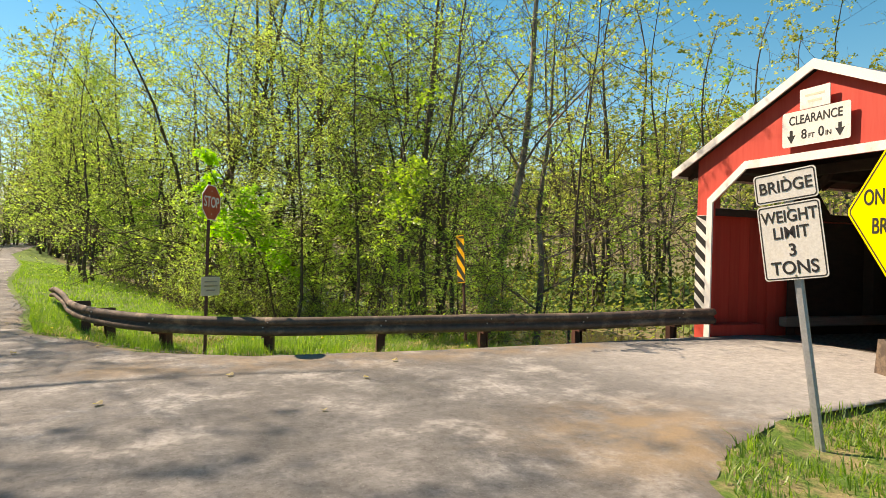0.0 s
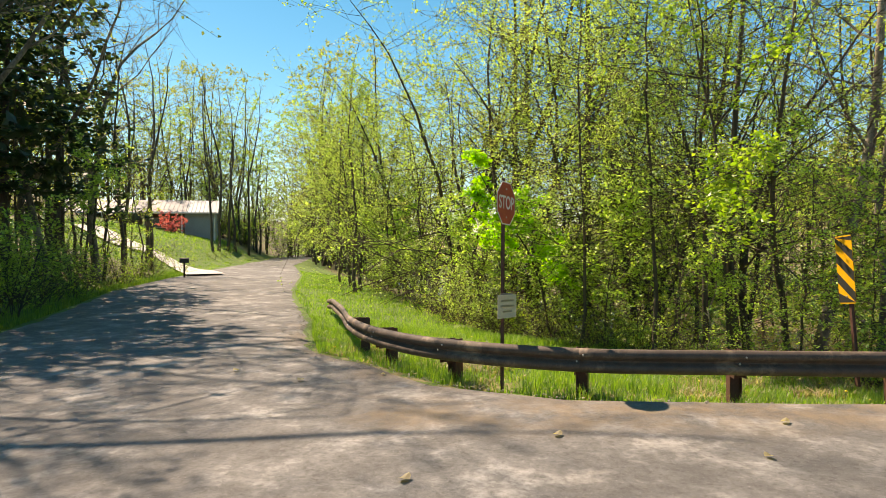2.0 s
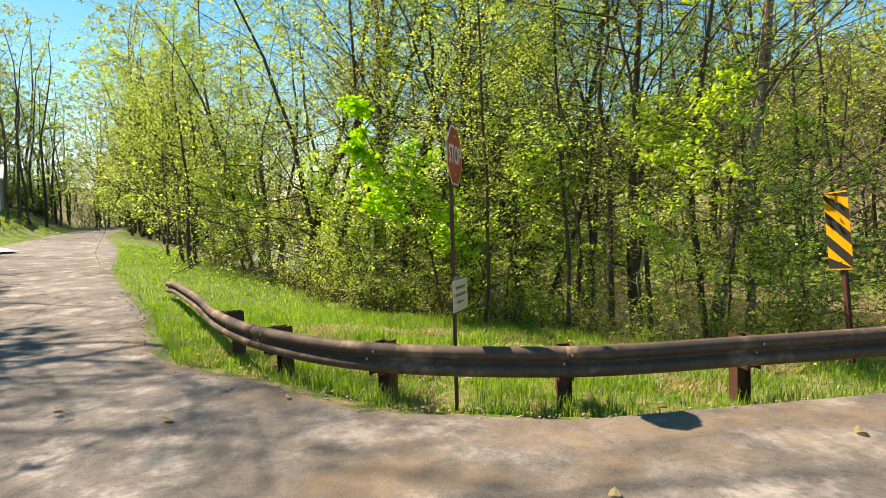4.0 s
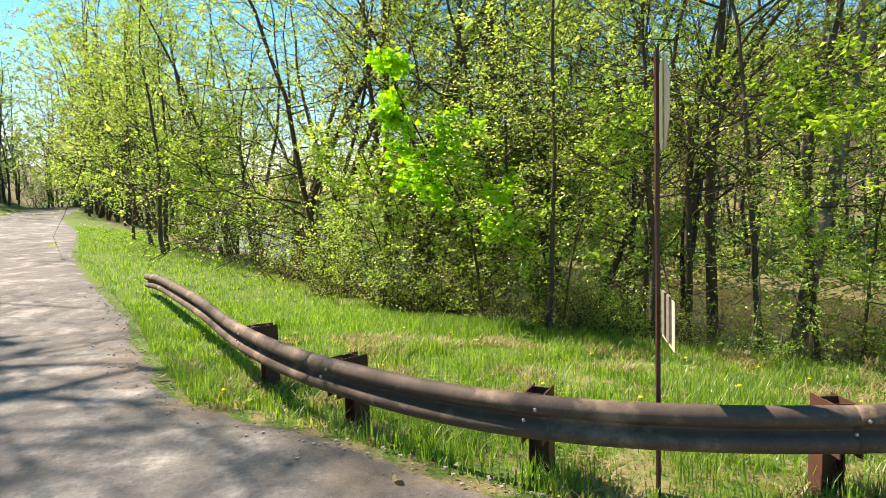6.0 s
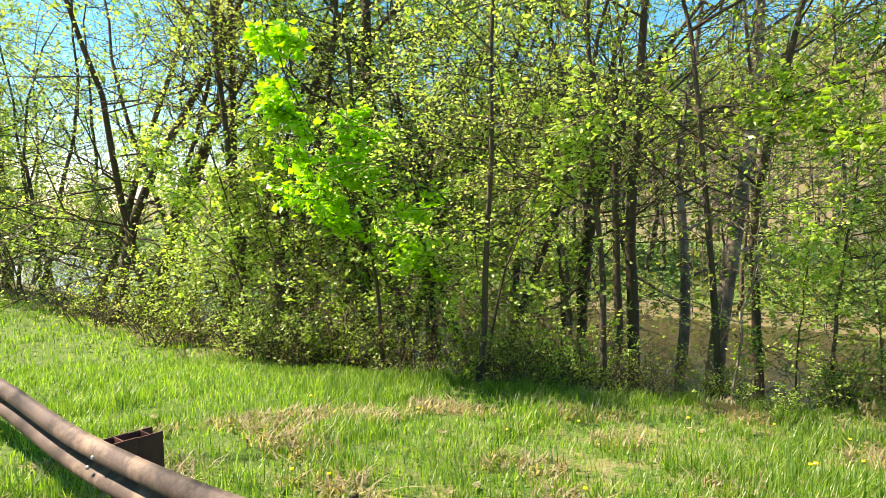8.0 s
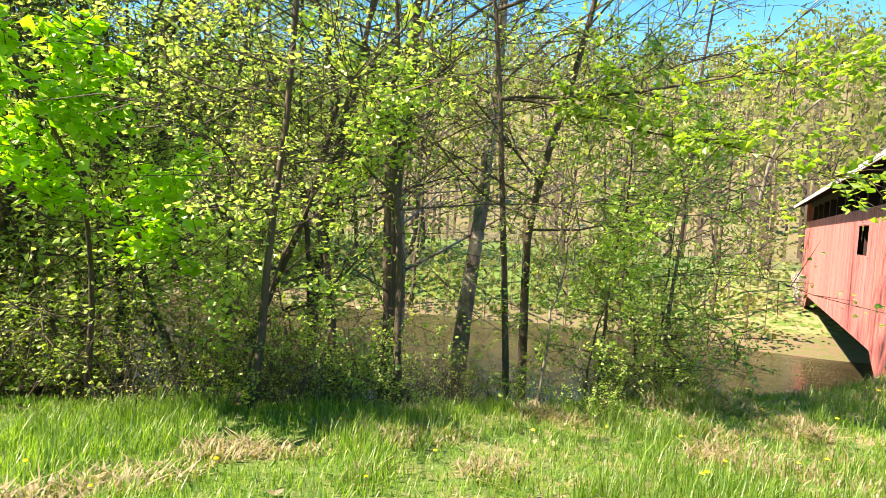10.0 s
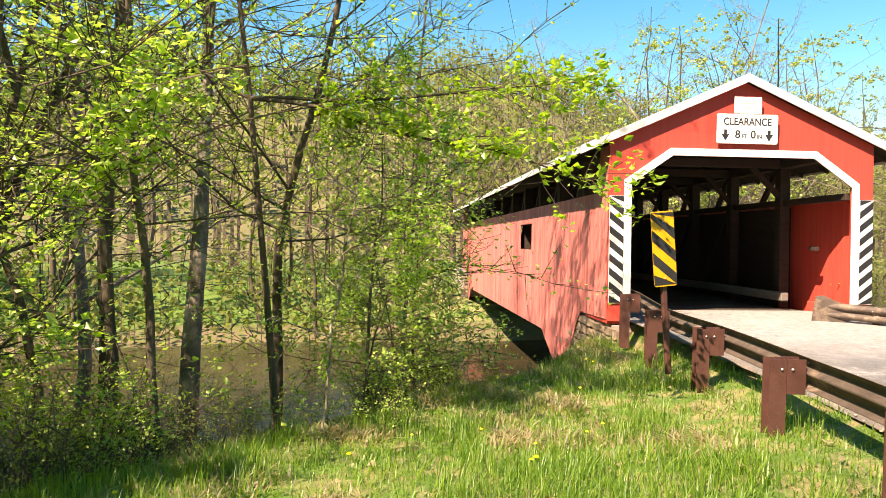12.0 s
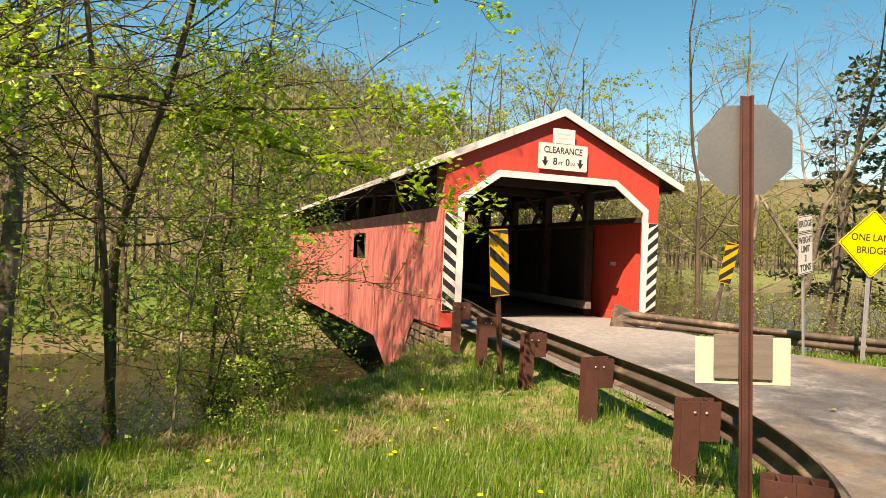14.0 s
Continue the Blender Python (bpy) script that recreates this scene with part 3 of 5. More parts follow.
def guard_rail(name, label, posts, extra_start, extra_end, side, depth=0.26, post_foot=1.0, end_post=True):
    t = thing(name, label, "guard rail")
    tops = [Vector(p) for p in posts]
    line_pts = [Vector(p) for p in extra_start] + tops + [Vector(p) for p in extra_end]
    path = curve(line_pts)
    face = []
    for i, p in enumerate(path):
        d = (path[min(i + 1, len(path) - 1)] - path[max(i - 1, 0)]).normalized()
        out = Vector((d.y, -d.x, 0)).normalized() * side
        face.append(p + out * depth - Vector((0, 0, 0.285)))
    n = 33
    for i in range(0, len(face) - 2, n):
        seg = face[i:i + n + 2]
        ob = part("beam", beam_mesh(seg, side, 0.004 * ((i // n) % 2)), M_RUST, t, "brown weathering-steel wave rail")
        ob.modifiers.new("sheet", "SOLIDIFY").thickness = 0.006
        ob.data.shade_smooth()
    for i, p in enumerate(tops):
        j = min(range(len(path)), key=lambda k: (path[k] - p).length)
        d = (path[min(j + 1, len(path) - 1)] - path[max(j - 1, 0)]).normalized()
        out = Vector((d.y, -d.x, 0)).normalized() * side
        m = Matrix.Translation(p) @ Matrix(((d.x, out.x, 0, 0), (d.y, out.y, 0, 0), (0, 0, 1, 0), (0, 0, 0, 1)))
        big = end_post and i == 0
        bm = bmesh.new()
        if big:
            box((-0.1, -0.12, -post_foot), (0.1, 0.1, 0.03), 0.02, bm)
        else:
            box((-0.075, -0.085, -post_foot), (-0.065, 0.075, 0.0), 0.0, bm)
            box((0.065, -0.085, -post_foot), (0.075, 0.075, 0.0), 0.0, bm)
            box((-0.065, -0.01, -post_foot), (0.065, 0.0, -0.002), 0.0, bm)
        bm.transform(m)
        po = part("post", bm, M_PLY if big else M_POST, t, "grey wooden end post" if big else "")
        bm = bmesh.new()
        box((-0.075, 0.078, -0.33), (-0.063, 0.255, 0.005), 0.0, bm)
        box((0.063, 0.078, -0.33), (0.075, 0.255, 0.005), 0.0, bm)
        box((-0.063, 0.16, -0.33), (0.063, 0.17, 0.003), 0.0, bm)
        bm.transform(m)
        part("block_out", bm, M_POST, po)
        for bx, by, bz in ((0.08, 0.13, -0.09), (0.08, 0.03, -0.09), (0.03, 0.345, -0.13), (-0.05, 0.345, -0.05)):
            bm = bmesh.new()
            bmesh.ops.create_uvsphere(bm, u_segments=7, v_segments=4, radius=0.014, matrix=m @ Matrix.Translation((bx, by, bz)))
            part("bolt", bm, M_BOLT, po)
    return t


guard_rail("guard_rail", "brown steel guard rail curving along the grass verge", [(-0.19, -0.66, 0.55), (-0.49, -2.62, 0.5), (-0.63, -4.53, 0.52), (-0.83, -6.42, 0.525), (-1.1, -8.31, 0.53), (-1.95, -10.0, 0.55), (-3.46, -11.09, 0.54), (-5.2, -11.78, 0.54)],
           [(-0.08, 0.1, 0.55)], [(-7.3, -12.3, 0.55), (-9.6, -12.9, 0.52), (-11.9, -13.45, 0.42), (-13.4, -13.85, 0.3)], -1, end_post=False)
flared = guard_rail("guard_rail", "brown steel guard rail with a flared end by the bridge mouth", [(4.75, -0.75, 0.33), (6.1, -2.25, 0.27), (7.6, -3.3, 0.2), (9.4, -4.1, 0.15)], [(4.1, -0.15, 0.36)], [(10.6, -4.5, 0.12)], 1, 0.22, end_post=False)
tail = prism([(3.70, -0.12), (3.78, 0.5), (3.9, 0.52), (4.12, 0.40), (4.3, 0.36), (4.3, 0.05), (4.12, 0.0), (3.9, -0.1)], (-0.02, 0.01))
for v in tail.verts:
    v.co.y += -0.36 - (v.co.x - 3.9) * 0.55 - 0.5 * max(0, 4.0 - v.co.x) ** 2
part("flared_end", tail, M_RUST, flared, "flared fishtail end plate")


# ---- signs ----
def plate(w, h, d=0.004, r=0.035, seg=4):
    """A sheet with rounded corners in the plane x-z, centred, its face towards -y."""
    pts = []
    for cx, cz, a0 in ((w / 2 - r, h / 2 - r, 0), (-w / 2 + r, h / 2 - r, 90), (-w / 2 + r, -h / 2 + r, 180), (w / 2 - r, -h / 2 + r, 270)):
        pts += [(cx + r * math.cos(radians(a0 + 90 * k / seg)), cz + r * math.sin(radians(a0 + 90 * k / seg))) for k in range(seg + 1)]
    return prism(pts, (-d, 0))


def outline(w, h, wide=0.012, inset=0.012, r=0.03):
    """A painted border line as a thin raised ring."""
    bm = bmesh.new()
    def ring(a, b, rr):
        pts = []
        for cx, cz, a0 in ((a / 2 - rr, b / 2 - rr, 0), (-a / 2 + rr, b / 2 - rr, 90), (-a / 2 + rr, -b / 2 + rr, 180), (a / 2 - rr, -b / 2 + rr, 270)):
            pts += [bm.verts.new((cx + rr * math.cos(radians(a0 + 30 * k)), -0.0055, cz + rr * math.sin(radians(a0 + 30 * k)))) for k in range(4)]
        return pts
    o, q = ring(w - 2 * inset, h - 2 * inset, r), ring(w - 2 * inset - 2 * wide, h - 2 * inset - 2 * wide, r * 0.7)
    for i in range(len(o)):
        j = (i + 1) % len(o)
        bm.faces.new((o[i], o[j], q[j], q[i]))
    return bm


def at_face(x, y, z, nx, ny, lean=0.0, back=0.0):
    """A pose whose -y axis looks along (nx, ny)."""
    return pose(x, y, z, back, 0, math.degrees(math.atan2(nx, -ny))) @ pose(0, 0, 0, 0, lean, 0)


def u_post(t, length, material, y=0.03, w=0.055, holes=True):
    """A steel channel post below and behind the plates, with a row of punched holes."""
    k, e = w * 0.32, w * 0.5
    prof = [(-e - 0.014, 0.022), (-e, 0.022), (-k, 0.0), (k, 0.0), (e, 0.022), (e + 0.014, 0.022), (e + 0.014, 0.018), (e + 0.003, 0.018), (k + 0.003, -0.004), (-k - 0.003, -0.004), (-e - 0.003, 0.018), (-e - 0.014, 0.018)]
    bm2 = bmesh.new()
    rings = [[bm2.verts.new((a, y + b, z)) for a, b in prof] for z in (-length, 0.0)]
    bm2.faces.new(rings[0])
    bm2.faces.new(rings[1][::-1])
    for i in range(len(prof)):
        j = (i + 1) % len(prof)
        bm2.faces.new((rings[0][j], rings[0][i], rings[1][i], rings[1][j]))
    bmesh.ops.recalc_face_normals(bm2, faces=bm2.faces)
    po = part("post", bm2, material, t)
    if holes:
        bmh = bmesh.new()
        for k in range(int(length / 0.0254 / 1.0)):
            bmesh.ops.create_circle(bmh, cap_ends=True, radius=0.0048, segments=6, matrix=pose(0, y + 0.0006, -0.02 - 0.0254 * k, -90, 0, 0))
        part("punched_holes", bmh, M_BLACK, po)
    return po


def bolts(t, spots, y=-0.008):
    for x, z in spots:
        bm = bmesh.new()
        bmesh.ops.create_uvsphere(bm, u_segments=8, v_segments=4, radius=0.011, matrix=Matrix.Translation((x, y, z)))
        part("bolt", bm, M_BOLT, t)


def stop_sign():
    n = (0.487, 0.873)
    t = thing("stop_sign", "red octagonal stop sign on a brown punched steel post", "road sign", at_face(-1.475, -9.31, 0.0, *n, lean=2.6))
    z0, r = 2.50, 0.305 / math.cos(radians(22.5))
    octo = lambda rr: [(rr * math.cos(radians(22.5 + 45 * k)), z0 + rr * math.sin(radians(22.5 + 45 * k))) for k in range(8)]
    part("back", prism(octo(r), (-0.002, 0.0)), M_ALU, t, "bare weathered aluminium back")
    part("border", prism(octo(r * 0.995), (-0.004, -0.0021)), M_SIGNWHITE, t)
    part("face", prism(octo(r * 0.94), (-0.006, -0.0041)), M_SIGNRED, t, "faded red face")
    lettering("STOP", 0.26, Matrix.Translation((0, -0.007, z0)), t, M_SIGNWHITE, wide=0.8)
    p = u_post(t, 3.3, M_POST, 0.03, 0.06)
    p.location.z = 2.86
    bolts(t, [(0, z0 + 0.2), (0, z0 - 0.2)])
    part("board", box((-0.19, -0.024, 0.93), (0.19, -0.006, 1.235), 0.003), M_PLY, t, "grey weathered plywood backing")
    pl = part("notice_plate", box((-0.31, -0.03, 0.89), (0.31, -0.0245, 1.215), 0.003), M_CREAM, t, "cream notice plate with a small unreadable line of print")
    for k, w in enumerate((0.42, 0.46, 0.3)):
        part("print_bar", box((-w / 2, -0.0325, 1.12 - 0.075 * k), (w / 2, -0.0305, 1.145 - 0.075 * k)), M_ALU, pl)


def hazard_marker(name_label, m, way, foot, material_post):
    t = thing("hazard_marker", name_label, "road sign", m)
    pl = part("plate", plate(0.305, 0.915, 0.004, 0.03), M_YELLOW, t, "yellow plate with black slanting stripes")
    z = -0.72
    while z < 0.7:
        a, b = (z + 0.27, z) if way > 0 else (z, z + 0.27)
        pts = [(-0.15, a), (0.15, b), (0.15, b + 0.14), (-0.15, a + 0.14)]
        pts = [(x, min(0.44, max(-0.44, zz))) for x, zz in pts]
        if max(p[1] for p in pts) - min(p[1] for p in pts) > 0.03:
            part("stripe", prism(pts, (-0.0065, -0.0042)), M_BLACK, pl)
        z += 0.275
    p = u_post(t, foot + 0.4, material_post, 0.03, 0.06, holes=False)
    p.location.z = 0.4
    bolts(t, [(0, 0.33), (0, -0.36)])


def post_signs():
    n = (0.305, -0.952)
    t = thing("weight_limit_sign", "white bridge weight limit plates on a leaning grey steel post", "road sign", at_face(5.44, -3.82, 1.86, *n, lean=-7.5))
    up = part("bridge_plate", plate(0.61, 0.305), M_SIGNWHITE, t)
    up.location.z = 0.555
    part("border", outline(0.61, 0.305), M_BLACK, up)
    lettering("BRIDGE", 0.165, Matrix.Translation((0, -0.006, 0)), up, M_BLACK, wide=0.93)
    lo = part("limit_plate", plate(0.61, 0.762), M_SIGNWHITE, t)
    part("border", outline(0.61, 0.762), M_BLACK, lo)
    for txt, z, s, w in (("WEIGHT", 0.25, 0.165, 0.85), ("LIMIT", 0.085, 0.165, 0.9), ("3", -0.09, 0.17, 1.0), ("TONS", -0.265, 0.18, 0.95)):
        lettering(txt, s, Matrix.Translation((0, -0.006, z)), lo, M_BLACK, wide=w)
    p = u_post(t, 3.0, M_GALV, 0.03, 0.065)
    p.location.z = 0.7
    bolts(t, [(0, 0.34), (0, -0.34), (0, 0.65)])
    t = thing("one_lane_bridge_sign", "bright yellow diamond warning sign with black letters on a steel post", "road sign", at_face(6.72, -4.16, 2.10, -0.35, -0.94, lean=1.0))
    bm = plate(0.914, 0.914, 0.004, 0.05)
    bm.transform(Matrix.Rotation(radians(45), 4, "Y"))
    pl = part("plate", bm, M_BRIGHTYELLOW, t)
    bm = outline(0.914, 0.914, 0.016, 0.02, 0.04)
    bm.transform(Matrix.Rotation(radians(45), 4, "Y"))
    part("border", bm, M_BLACK, pl)
    lettering("ONE LANE", 0.185, Matrix.Translation((0, -0.006, 0.11)), pl, M_BLACK, wide=0.92)
    lettering("BRIDGE", 0.185, Matrix.Translation((0, -0.006, -0.13)), pl, M_BLACK, wide=0.95)
    p = u_post(t, 3.0, M_GALV, 0.03, 0.06)
    p.location.z = 0.6
    bolts(t, [(-0.04, -0.28), (0.05, -0.30)])


def gable_signs():
    t = thing("clearance_sign", "white clearance sign with black letters and arrows on the gable", "road sign", at_face(2.45, -0.012, 3.78, 0, -1))
    pl = part("plate", plate(1.26, 0.585, 0.006, 0.04), M_SIGNWHITE, t)
    part("border", outline(1.26, 0.585, 0.014, 0.02), M_BLACK, pl)
    lettering("CLEARANCE", 0.205, Matrix.Translation((0, -0.008, 0.135)), pl, M_BLACK, wide=0.86)
    lettering("8", 0.22, Matrix.Translation((-0.2, -0.008, -0.115)), pl, M_BLACK)
    lettering("FT", 0.11, Matrix.Translation((-0.06, -0.008, -0.15)), pl, M_BLACK)
    lettering("0", 0.22, Matrix.Translation((0.12, -0.008, -0.115)), pl, M_BLACK)
    lettering("IN", 0.11, Matrix.Translation((0.25, -0.008, -0.15)), pl, M_BLACK)
    for s in (-0.45, 0.45):
        part("arrow", prism([(s - 0.03, -0.02), (s + 0.03, -0.02), (s + 0.03, -0.11), (s + 0.085, -0.10), (s, -0.24), (s - 0.085, -0.10), (s - 0.03, -0.11)], (-0.008, -0.0062)), M_BLACK, pl)
    t = thing("gable_plate", "small white board above the clearance sign with faint print", "sign", at_face(2.45, -0.012, 4.245, 0, -1))
    pl = part("plate", plate(0.56, 0.33, 0.012, 0.01), M_WHITE, t)
    for k, w in enumerate((0.36, 0.26)):
        part("print_bar", box((-w / 2, -0.0145, 0.03 - 0.1 * k), (w / 2, -0.0125, 0.065 - 0.1 * k)), M_CREAM, pl)


stop_sign()
hazard_marker("yellow hazard marker with black stripes on a brown post", at_face(-1.24, -4.74, 1.52, 0.13, -0.99, lean=-5.0), 1, 1.55, M_POST)
hazard_marker("yellow hazard marker with black stripes leaning by the bridge mouth", at_face(5.85, -1.55, 1.58, -0.2, -0.98, lean=11.0), -1, 1.6, M_RUST)
post_signs()
gable_signs()


# ---- trees ----
class Wood:
    """Gathers tapered limbs and leaves into two meshes."""

    def __init__(self, rng):
        self.rng, self.v, self.f, self.lv, self.lf, self.tips = rng, [], [], [], [], []

    def limb(self, pts, r0, r1, sides):
        base, n = len(self.v), len(pts)
        for i, p in enumerate(pts):
            d = (pts[min(i + 1, n - 1)] - pts[max(i - 1, 0)]).normalized()
            a = d.orthogonal().normalized()
            b = d.cross(a)
            r = r0 + (r1 - r0) * (i / (n - 1)) ** 0.8
            for s in range(sides):
                k = 2 * math.pi * s / sides
                self.v.append(p + (a * math.cos(k) + b * math.sin(k)) * r)
        for i in range(n - 1):
            for s in range(sides):
                t = (s + 1) % sides
                o = base + i * sides
                self.f.append((o + s, o + t, o + sides + t, o + sides + s))

    def path(self, p, d, length, n, wobble, up=0.0):
        d, out = d.normalized(), [p.copy()]
        for _ in range(n):
            d = (d + Vector((self.rng.gauss(0, wobble), self.rng.gauss(0, wobble), self.rng.gauss(0, wobble) + up))).normalized()
            out.append(out[-1] + d * (length / n))
        return out

    def leaf(self, p, s, droop=0.25):
        g = self.rng
        d = Vector((g.gauss(0, 1), g.gauss(0, 1), g.gauss(-droop, 0.5))).normalized()
        w = d.cross(Vector((g.gauss(0, 0.5), g.gauss(0, 0.5), 1))).normalized() * s * 0.36
        b = len(self.lv)
        up = d.cross(w).normalized() * s * 0.12
        self.lv += [p, p + d * s * 0.5 + w + up, p + d * s, p + d * s * 0.5 - w + up]
        self.lf += [(b, b + 1, b + 2), (b, b + 2, b + 3)]


def make_tree(rng, h=14.0, r=0.16, lean=(0, 0), first=0.3, n1=15, n2=5, n3=4, reach=0.32, leaves=11, size=0.10, rise=0.5, sides=7, fork=0, spine=None):
    w = Wood(rng)
    if spine:
        trunk = [p + Vector((rng.gauss(0, 0.02), rng.gauss(0, 0.02), 0)) for p in curve(spine, h / 16)]
    else:
        trunk = w.path(Vector((0, 0, -0.5)), Vector((lean[0], lean[1], 1)), h, 11, 0.12, 0.03)
    w.limb(trunk, r, r * 0.12, sides)
    stems = [trunk]
    for k in range(fork):
        i = rng.randint(1, 4)
        s = w.path(trunk[i], Vector((rng.uniform(-0.5, 0.5), rng.uniform(-0.5, 0.5), 1)), h * 0.75, 9, 0.07, 0.03)
        w.limb(s, r * 0.6, r * 0.08, 6)
        stems.append(s)
    for k in range(n1):
        st = stems[k % len(stems)]
        f = first + (1 - first) * (k + rng.random()) / n1
        x = f * (len(st) - 1)
        i = min(int(x), len(st) - 2)
        p = st[i].lerp(st[i + 1], x - i)
        a = rng.uniform(0, 2 * math.pi)
        ln = h * reach * (1.15 - 0.75 * f) * rng.uniform(0.7, 1.25)
        b1 = w.path(p, Vector((math.cos(a), math.sin(a), rise * rng.uniform(0.4, 1.4))), ln, 5, 0.14, 0.03)
        rb = max(0.012, r * 0.34 * (1.1 - f))
        w.limb(b1, rb, rb * 0.25, 4)
        for j in range(n2):
            q = b1[min(5, 1 + (j * 5) // n2)]
            d = (b1[-1] - b1[0]).normalized() + Vector([rng.gauss(0, 0.65) for _ in range(3)])
            b2 = w.path(q, d, ln * rng.uniform(0.3, 0.55), 3, 0.18, 0.02)
            w.limb(b2, rb * 0.42, 0.005, 3)
            for m in range(n3):
                e = b2[1 + m % 3]
                tw = w.path(e, (b2[-1] - b2[0]).normalized() + Vector([rng.gauss(0, 0.7) for _ in range(3)]), ln * rng.uniform(0.14, 0.3), 1, 0.2)
                w.limb(tw, 0.007, 0.0025, 3)
                for _ in range(leaves):
                    c = tw[0].lerp(tw[-1], rng.random())
                    w.leaf(c + Vector([rng.gauss(0, 0.06) for _ in range(3)]), size * rng.uniform(0.6, 1.25))
    return w


def make_conifer(rng, h=18.0, r=0.2):
    w = Wood(rng)
    trunk = w.path(Vector((0, 0, -0.5)), Vector((0, 0, 1)), h, 10, 0.02)
    w.limb(trunk, r, 0.02, 7)
    for k in range(46):
        f = 0.22 + 0.76 * k / 46
        x = f * 10
        p = trunk[min(9, int(x))].lerp(trunk[min(10, int(x) + 1)], x - int(x))
        a = k * 2.4 + rng.uniform(-0.4, 0.4)
        ln = h * 0.2 * (1.15 - f) * rng.uniform(0.75, 1.2) + 0.4
        b = w.path(p, Vector((math.cos(a), math.sin(a), 0.05)), ln, 5, 0.08, -0.02)
        for _ in range(int(48 * ln / 3)):
            c = b[rng.randint(1, 4)].lerp(b[5], rng.random()) + Vector((rng.gauss(0, 0.3), rng.gauss(0, 0.3), rng.gauss(-0.05, 0.1)))
            w.leaf(c, rng.uniform(0.25, 0.5), 0.0)
    return w


def make_shrub(rng, h=2.2, stems=9, leaves=60, size=0.07):
    w = Wood(rng)
    for k in range(stems):
        a = rng.uniform(0, 6.28)
        s = w.path(Vector((rng.gauss(0, 0.15), rng.gauss(0, 0.15), -0.2)), Vector((math.cos(a) * 0.6, math.sin(a) * 0.6, 1)), h * rng.uniform(0.6, 1.15), 6, 0.16)
        w.limb(s, 0.014, 0.004, 4)
        for j in range(5):
            b = w.path(s[rng.randint(2, 6)], Vector([rng.gauss(0, 1), rng.gauss(0, 1), rng.gauss(0.3, 0.5)]), h * rng.uniform(0.2, 0.4), 3, 0.25)
            w.limb(b, 0.006, 0.002, 3)
            for _ in range(leaves // 5):
                w.leaf(b[rng.randint(0, 2)].lerp(b[3], rng.random()) + Vector([rng.gauss(0, 0.05) for _ in range(3)]), size * rng.uniform(0.6, 1.3))
    return w


def plant(w, name, label, category, m, bark, leaf, group=""):
    t = thing(name, label, category, m, group)
    tr = from_arrays("trunk" if category == "tree" else "twig", w.v, w.f, bark, t)
    tr.data.shade_smooth()
    if w.lf:
        from_arrays("crown", w.lv, w.lf, leaf, t)
    return t


def stand(x, y, turn=0, scale=1.0, sink=0.0):
    return Matrix.Translation((x, y, land(x, y) - sink)) @ Matrix.Rotation(turn, 4, "Z") @ Matrix.Scale(scale, 4)


R = random.Random(11)
# one of each kind, at its own place; the rest are copies
KINDS, WOOD, DISTANT = {}, {}, []


def kind(key, w, label, category, bark, leaf, first_at, group):
    x, y, turn, s = first_at
    WOOD[key] = (w, bark, leaf)
    KINDS[key] = plant(w, "conifer" if key == "conifer" else "shrub" if category == "shrub" else "tree", label, category, stand(x, y, turn, s), bark, leaf, group)


def more(key, x, y, turn=None, s=1.0):
    src = KINDS[key]
    turn = R.uniform(0, 6.28) if turn is None else turn
    m = stand(x, y, turn, s * R.uniform(0.9, 1.12))
    if key[:4] == "far_" and (x < -56 or y > 25 or y < -42):
        DISTANT.append((key, m))
        return
    ob = copy_thing(src, Matrix.Identity(4))
    ob.matrix_basis = m


def distant_trees():
    """The trees too far off to tell apart, joined by what they are made of."""
    t = thing("distant_trees", "dense belt of distant trees in spring leaf", "woods", kind="stuff")
    for key in ("far_bud", "far_leaf", "far_bare"):
        w, bark, leaf = WOOD[key]
        ms = [m for k, m in DISTANT if k == key]
        for name, verts, faces, material in (("trunks", w.v, w.f, bark), ("foliage", w.lv, w.lf, leaf)):
            base, vs, fs = np.array([tuple(c) for c in verts]), [], []
            for i, m in enumerate(ms):
                a = np.array(m)
                vs.append(base @ a[:3, :3].T + a[:3, 3])
                fs += [tuple(j + i * len(verts) for j in f) for f in faces]
            if vs:
                from_arrays(name, np.concatenate(vs).tolist(), fs, material, t)


kind("slim", make_tree(random.Random(1), 15, 0.10, (0.03, 0.0), 0.14, 22, 5, 4, 0.22, 8, 0.10), "slender young tree with sparse pale spring leaves", "tree", M_BARK, M_LEAFBUD, (-15.2, -8.6, 0.3, 1), "woodland by the river")
kind("leafy", make_tree(random.Random(2), 12, 0.085, (0.08, 0.02), 0.1, 24, 5, 4, 0.32, 8, 0.105, 0.3), "young tree with spreading limbs and fresh yellow-green leaves", "tree", M_BARK, M_LEAF, (-10.4, -5.0, 1.0, 1), "woodland by the river")
kind("bud", make_tree(random.Random(3), 19, 0.17, (0.02, 0.04), 0.3, 20, 6, 4, 0.24, 7, 0.10, 0.7), "tall tree in olive-yellow bud", "tree", M_BARK, M_LEAFBUD, (-17, -3.0, 0.0, 1), "woodland by the river")
kind("bare", make_tree(random.Random(4), 18, 0.2, (0.0, 0.05), 0.3, 17, 6, 5, 0.3, 1, 0.07, 0.8, fork=1), "tall tree with bare pale branches", "tree", M_PALEBARK, M_LEAFBUD, (9, 30, 0.0, 1), "bare trees")
